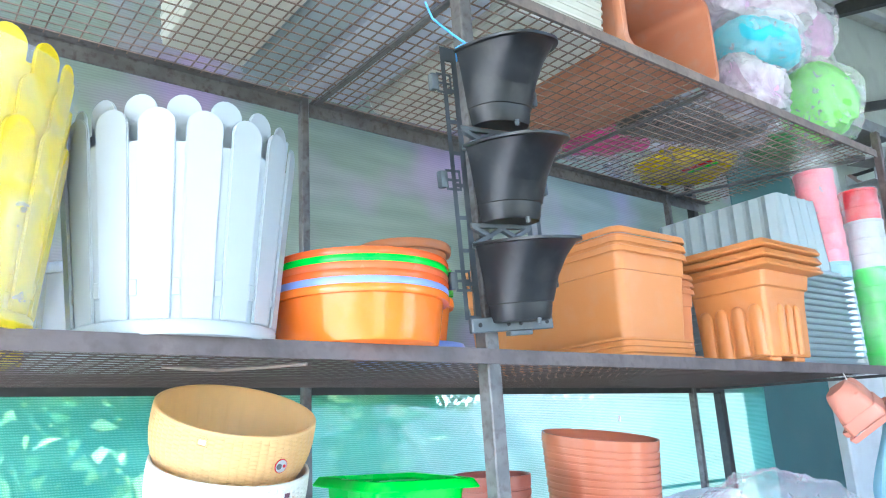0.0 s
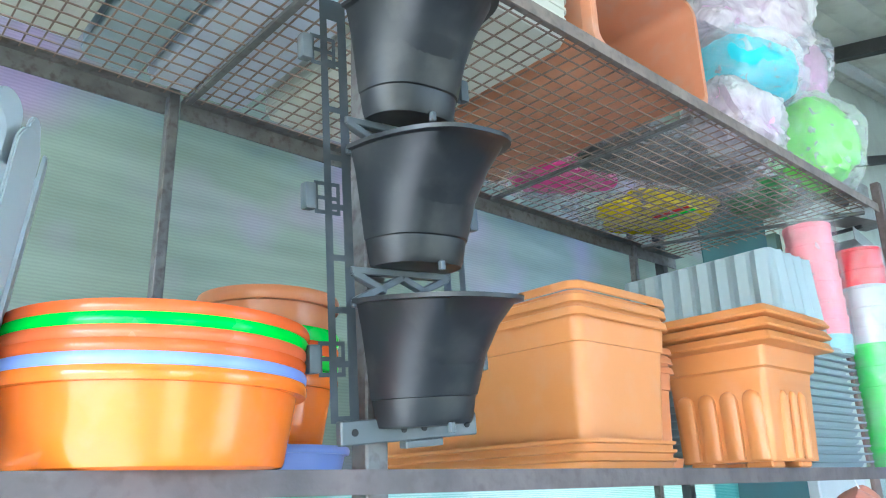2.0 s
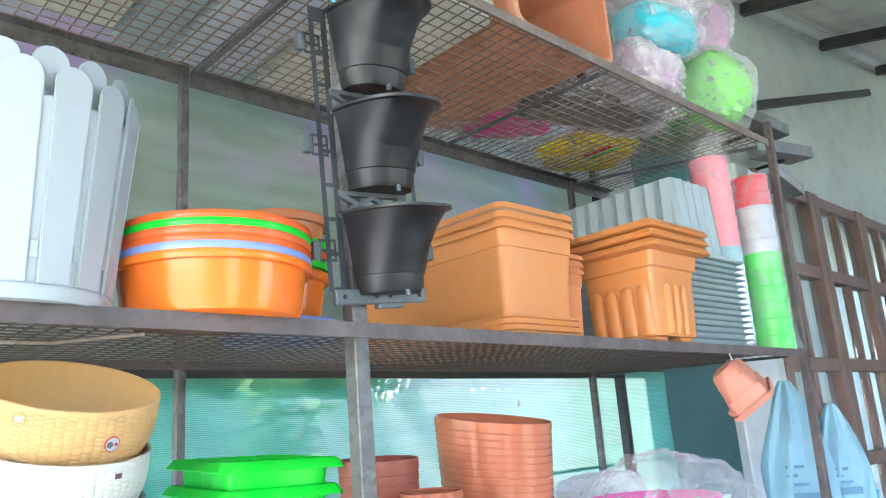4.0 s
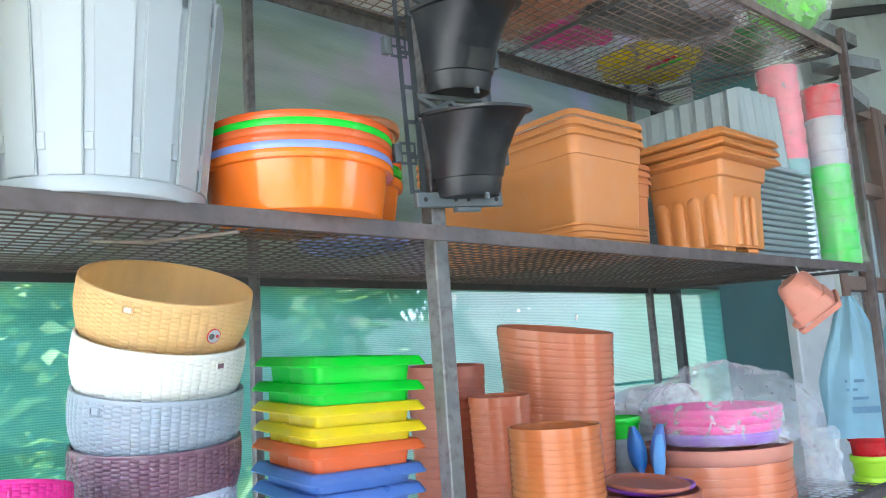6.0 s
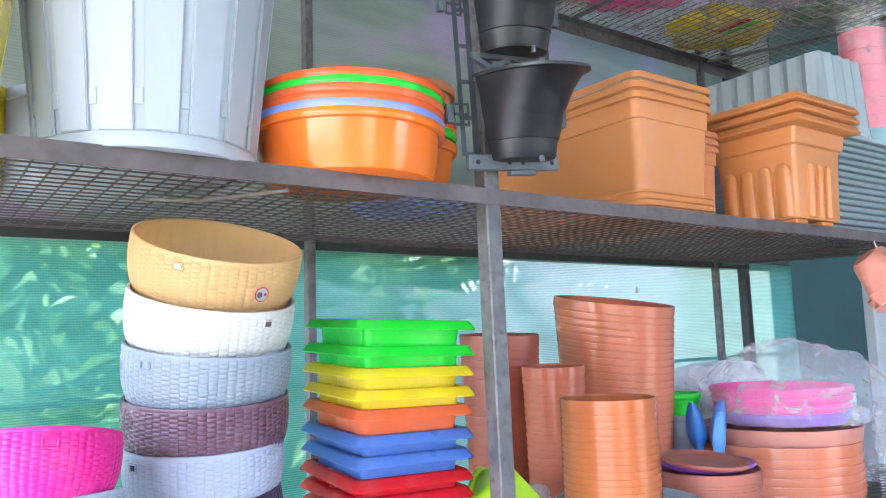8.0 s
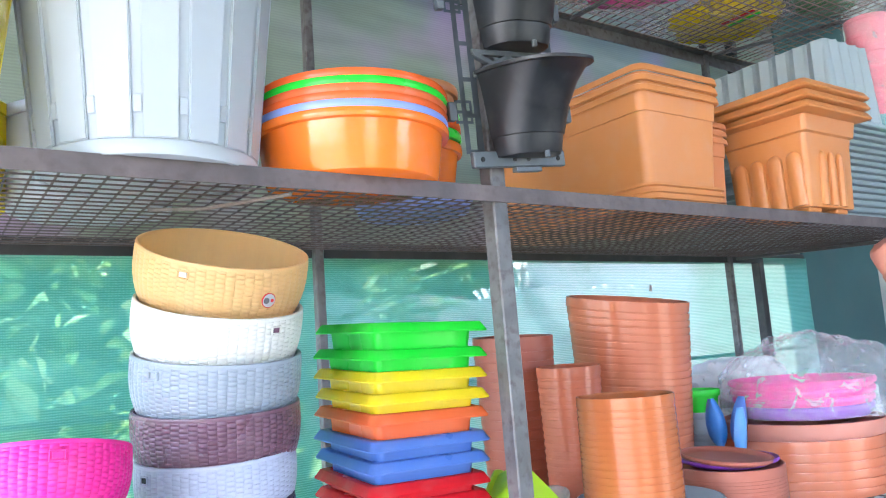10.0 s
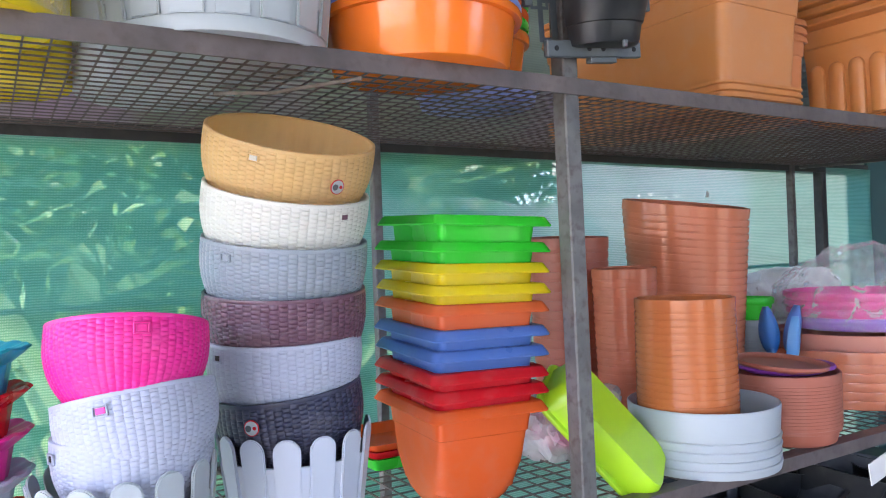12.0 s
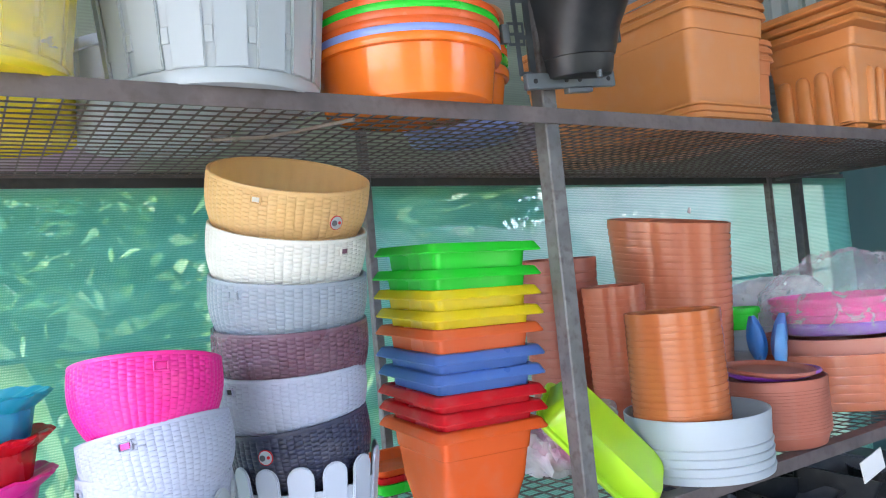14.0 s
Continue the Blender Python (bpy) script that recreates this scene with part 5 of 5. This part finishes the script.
crate("storage_crate", "cream woven-look plastic crate at the deck's edge", CREAM, 0.150, 0.412, 0.02, 0.565, ZT, ZT + 0.25, 12)
crate("storage_crate", "pale plastic crate with a ribbed side, on the mesh", CREAM, -0.352, -0.175, 0.16, 0.515, ZT, ZT + 0.20, 5)
crate("long_trough", "long grey plastic trough lying on the mesh", PALE_GREY, -0.065, 0.115, 0.03, 0.565, ZT, ZT + 0.14, 2)
crate("long_trough", "dark grey trough lying on the mesh", GREY_BOX, -0.168, -0.075, 0.05, 0.56, ZT, ZT + 0.16, 2)
t = thing("planter_box", "terracotta planter lying on its side, open end out", "planter box", at=pose(0.612, 0.53, ZT + 0.117, 90, 0, 0))
W, D, Hh = 0.345, 0.226, 0.52
part("body", boxloft([(W * 0.6, D * 0.6, 0.02, 0.0), (W * 0.80, D * 0.86, 0.022, 0.0), (W * 0.82, D * 0.90, 0.024, 0.008), (W * 0.95, D * 0.95, 0.026, Hh - 0.02), (W * 0.94, D * 0.94, 0.026, Hh - 0.02), (W * 0.80, D * 0.86, 0.022, 0.01), (W * 0.5, D * 0.5, 0.02, 0.006)], 6), TERRA_DUSTY, t)
bm = bmesh.new()
rings(bm, [rrect(*s, 6) for s in ((W * 0.94, D * 0.94, 0.026, Hh - 0.022), (W, D, 0.03, Hh - 0.022), (W + 0.003, D + 0.003, 0.03, Hh - 0.018), (W + 0.002, D + 0.002, 0.03, Hh - 0.002), (W - 0.003, D - 0.003, 0.03, Hh), (W * 0.93, D * 0.93, 0.026, Hh))], True)
part("rim", bm, TERRA_DUSTY, t)


def wrapped(label, size, at, inner, film_mat, seed, amount=0.21):
    t = thing("plastic_bag", label, "plastic bag", "bagged goods", at)
    bm = bag_mesh([s * 0.90 for s in size], amount * 0.7, 12, seed + 20, 4)
    part("filling", bm, inner, t)
    bm = bag_mesh(size, amount, 14, seed, 5)
    part("film", bm, film_mat, t)


DARK_GREEN = plastic("dark_green_plastic", (0.02, 0.16, 0.03), 0.35)
CHARCOAL = plastic("charcoal_plastic", (0.06, 0.062, 0.06), 0.4)
LILAC = plastic("lilac_plastic", (0.55, 0.33, 0.52), 0.45)
AQUA = plastic("aqua_plastic", (0.07, 0.55, 0.66), 0.35)
BRIGHT = plastic("light_green_plastic", (0.22, 0.72, 0.08), 0.35)
wrapped("lilac goods in a milky plastic bag", (0.190, 0.13, 0.112), pose(1.175, 0.085, 2.495, 0, -4, -22), LILAC, FILM_MILK, 1)
wrapped("turquoise pots in clear plastic film", (0.145, 0.12, 0.085), pose(1.135, 0.080, 2.345, 0, 4, -15), AQUA, FILM, 2)
wrapped("lilac pots in a knotted milky bag", (0.120, 0.10, 0.082), pose(1.035, 0.085, 2.186, 0, 6, -15), LILAC, FILM_MILK, 3)
wrapped("lilac pots in a milky bag lying behind", (0.13, 0.11, 0.10), pose(1.19, 0.21, 2.205, 0, 0, 0), LILAC, FILM_MILK, 13)
wrapped("bright green pots in clear plastic film", (0.128, 0.11, 0.145), pose(1.435, 0.075, 2.25, 0, 0, -18), BRIGHT, FILM, 4)
wrapped("lilac and blue goods in plastic film", (0.12, 0.10, 0.125), pose(1.49, 0.12, 2.50, 0, 8, -20), LILAC, FILM, 5)
wrapped("yellow packet with green print on the bags", (0.055, 0.03, 0.045), pose(1.07, 0.13, 2.585, 0, 20, 0), YELLOW, FILM, 15)
wrapped("yellow packet lying on the mesh", (0.185, 0.120, 0.04), pose(1.255, 0.435, ZT + 0.036, 0, 0, -25), YELLOW, FILM, 6, 0.45)
wrapped("pink goods in a plastic bag on the mesh", (0.170, 0.105, 0.05), pose(0.845, 0.425, ZT + 0.046, 0, 0, -30), MAGENTA, FILM, 7, 0.35)
wrapped("dark grey goods in plastic film on the mesh", (0.260, 0.125, 0.04), pose(0.990, 0.225, ZT + 0.037, 0, 0, -18), CHARCOAL, FILM, 8, 0.35)
wrapped("dark green goods in plastic film on the mesh", (0.13, 0.10, 0.05), pose(1.41, 0.215, ZT + 0.047, 0, 0, -10), DARK_GREEN, FILM, 18, 0.3)
for k, dx in enumerate((-0.03, 0.0)):
    bm = bmesh.new()
    block(bm, (0.012, 0.10, 0.003), Matrix.Translation((1.235 + dx, 0.36, ZT + 0.0015)))
    tagged(part("ribbon", bm, RED if k == 0 else GREEN, smooth=False), "red or green ribbon on the yellow packet", "ribbon", "ribbons")
# ---------------------------------------------------------------- hanging things
for k in range(2):
    square_pot(TERRA_PINK, "pinkish clay plastic pot hung under the deck edge", leaning(1.10 + 0.028 * k, -0.012 + 0.01 * k, 1.365 + 0.006 * k, -8, 140 + 14 * k, 10, 0.055), 0.112, 0.108, 0.007, 0.014, group="hung clay pots")
bm = bmesh.new()
tube(bm, [(1.10, 0.0, 1.445), (1.105, -0.006, 1.42), (1.11, -0.008, 1.395)], 0.0015)
tagged(part("string", bm, PAPER), "thin pale string holding the hung pots", "string")


def carrier(at, label, w, h, mat):
    t = thing("carrier_bag", label, "carrier bag", "hung carrier bags", at)
    bm = bmesh.new()
    loops = []
    for j in range(25):
        f = j / 24
        ww = w * (0.16 + 0.84 * min(1, (f / 0.6)) ** 0.8) / 2
        dd = 0.012 + 0.028 * math.sin(math.pi * min(1, f * 0.9))
        loops.append([(ww * math.cos(a) * (1 + 0.04 * math.sin(5 * a + 9 * f)), dd * math.sin(a) * (1 + 0.25 * math.sin(7 * a + 4 * f)), -h * f) for a in (2 * math.pi * i / 40 for i in range(40))])
    rings(bm, loops, False, True, True)
    part("body", bm, mat, t)
    for k, (z, ln) in enumerate(((-0.80, 0.7), (-0.72, 0.4), (-0.60, 0.5), (-0.66, 0.3))):
        bm = bmesh.new()
        block(bm, (w * 0.5 * ln, 0.0015, 0.008 if k else 0.018), Matrix.Translation((-0.01 * k, -0.043, h * z)))
        part("print_bar", bm, PRINT, t, smooth=False)


PRINT = surface("faded_blue_print", (0.10, 0.21, 0.30), 0.6, 0.2, 20)
BAGBLUE = surface("pale_blue_woven_bag", (0.22, 0.39, 0.48), 0.6, 0.15, 8)
carrier(pose(1.62, 0.10, 1.385, 0, 0, -55), "pale blue carrier bag hanging on the rack's end", 0.20, 0.40, BAGBLUE)
carrier(pose(1.72, 0.02, 1.31, 0, 0, -48), "second pale blue carrier bag hanging behind", 0.16, 0.30, BAGBLUE)

# ---------------------------------------------------------------- beyond the rack's end and under the low deck
for k, m in enumerate((YELLOW, YELLOW, LIME, LIME, RED, RED)):
    round_pot("flower_pot", "bright small pot in a stack beside the rack's end", "flower pot", m, place(2.02, 0.25, 0.60 + 0.065 * k), 0.052, 0.06, 0.085, 0.02, 0.003, "bright pots beside the rack", 40)
slab("plinth", 1.85, 2.35, 0.10, 0.42, 0.02, 0.60, WOOD, "plinth", "low brown wooden stand beside the rack", 0.004)
t = thing("basket", "turquoise plastic basket with slotted sides", "basket", at=place(2.27, 0.22, 0.60))
part("body", boxloft([(0.10, 0.10, 0.01, 0), (0.13, 0.13, 0.012, 0), (0.16, 0.16, 0.014, 0.40), (0.165, 0.165, 0.014, 0.41), (0.155, 0.155, 0.012, 0.41), (0.12, 0.12, 0.01, 0.01)], 4), TEAL, t)
for k in range(8):
    bm = bmesh.new()
    block(bm, (0.05, 0.003, 0.018), Matrix.Translation((0, -0.068 - 0.0015 * k, 0.06 + 0.04 * k)))
    part("slot", bm, WHITE, t, smooth=False)
bm = bmesh.new()
block(bm, (0.11, 0.02, 1.0), Matrix.Translation((2.02, 0.56, 0.52)), 0.003)
tagged(part("board", bm, PAPER, smooth=False), "pale board leaning by the pillar", "board")
METAL = surface("dull_galvanised_metal", (0.42, 0.42, 0.41), 0.38, 0.25, 10, dirt=(0.2, 0.18, 0.16), dirt_amount=0.5, metal=0.85, bump=0.15)
for k, (x, z, w, r) in enumerate(((2.86, 2.64, 0.42, 5), (3.16, 2.55, 0.46, -7), (3.02, 2.37, 0.36, 8))):
    t = thing("gutter_piece", "bent galvanised metal channel fixed to the wall", "metal channel", "metal channels", pose(x, 0.55, z, 0, r, -8 + 5 * k))
    bm = bmesh.new()
    prof = [(-0.065, 0.06), (-0.065, 0.0), (0.065, 0.0), (0.065, 0.06), (0.062, 0.06), (0.062, 0.003), (-0.062, 0.003), (-0.062, 0.06)]
    rings(bm, [[(q, y, p) for y, p in prof] for q in (-w / 2, w / 2)], False, True, True)
    part("channel", bm, METAL, t, smooth=False)
    bm = bmesh.new()
    beam(bm, (0.02, 0.0, -0.008), (0.02, 0.19, -0.008), 0.016, 0.016)
    part("bracket", bm, IRON_DARK, t)
for k in range(7):
    t = thing("seedling_tray", "black plastic seedling tray stored under the low deck", "seedling tray", "black seedling trays", place(0.55 + 0.17 * (k % 4), 0.20 + 0.1 * (k // 4), 0.66 + 0.02 * (k % 3), 17 * k, 12, 0))
    bm = boxloft([(0.12, 0.12, 0.008, 0), (0.15, 0.15, 0.01, 0.0), (0.17, 0.17, 0.01, 0.06), (0.18, 0.18, 0.01, 0.062), (0.165, 0.165, 0.01, 0.062), (0.13, 0.13, 0.01, 0.005)], 3)
    part("body", bm, BLACK, t)
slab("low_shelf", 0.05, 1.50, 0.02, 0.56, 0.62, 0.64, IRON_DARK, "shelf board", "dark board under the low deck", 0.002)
bm = bmesh.new()
block(bm, (0.075, 0.002, 0.04), Matrix.Translation((0.70, -0.006, 0.825)) @ Matrix.Rotation(radians(-12), 4, "Y"))
tagged(part("price_card", bm, PAPER, smooth=False), "small pale card hung below the low deck", "card")
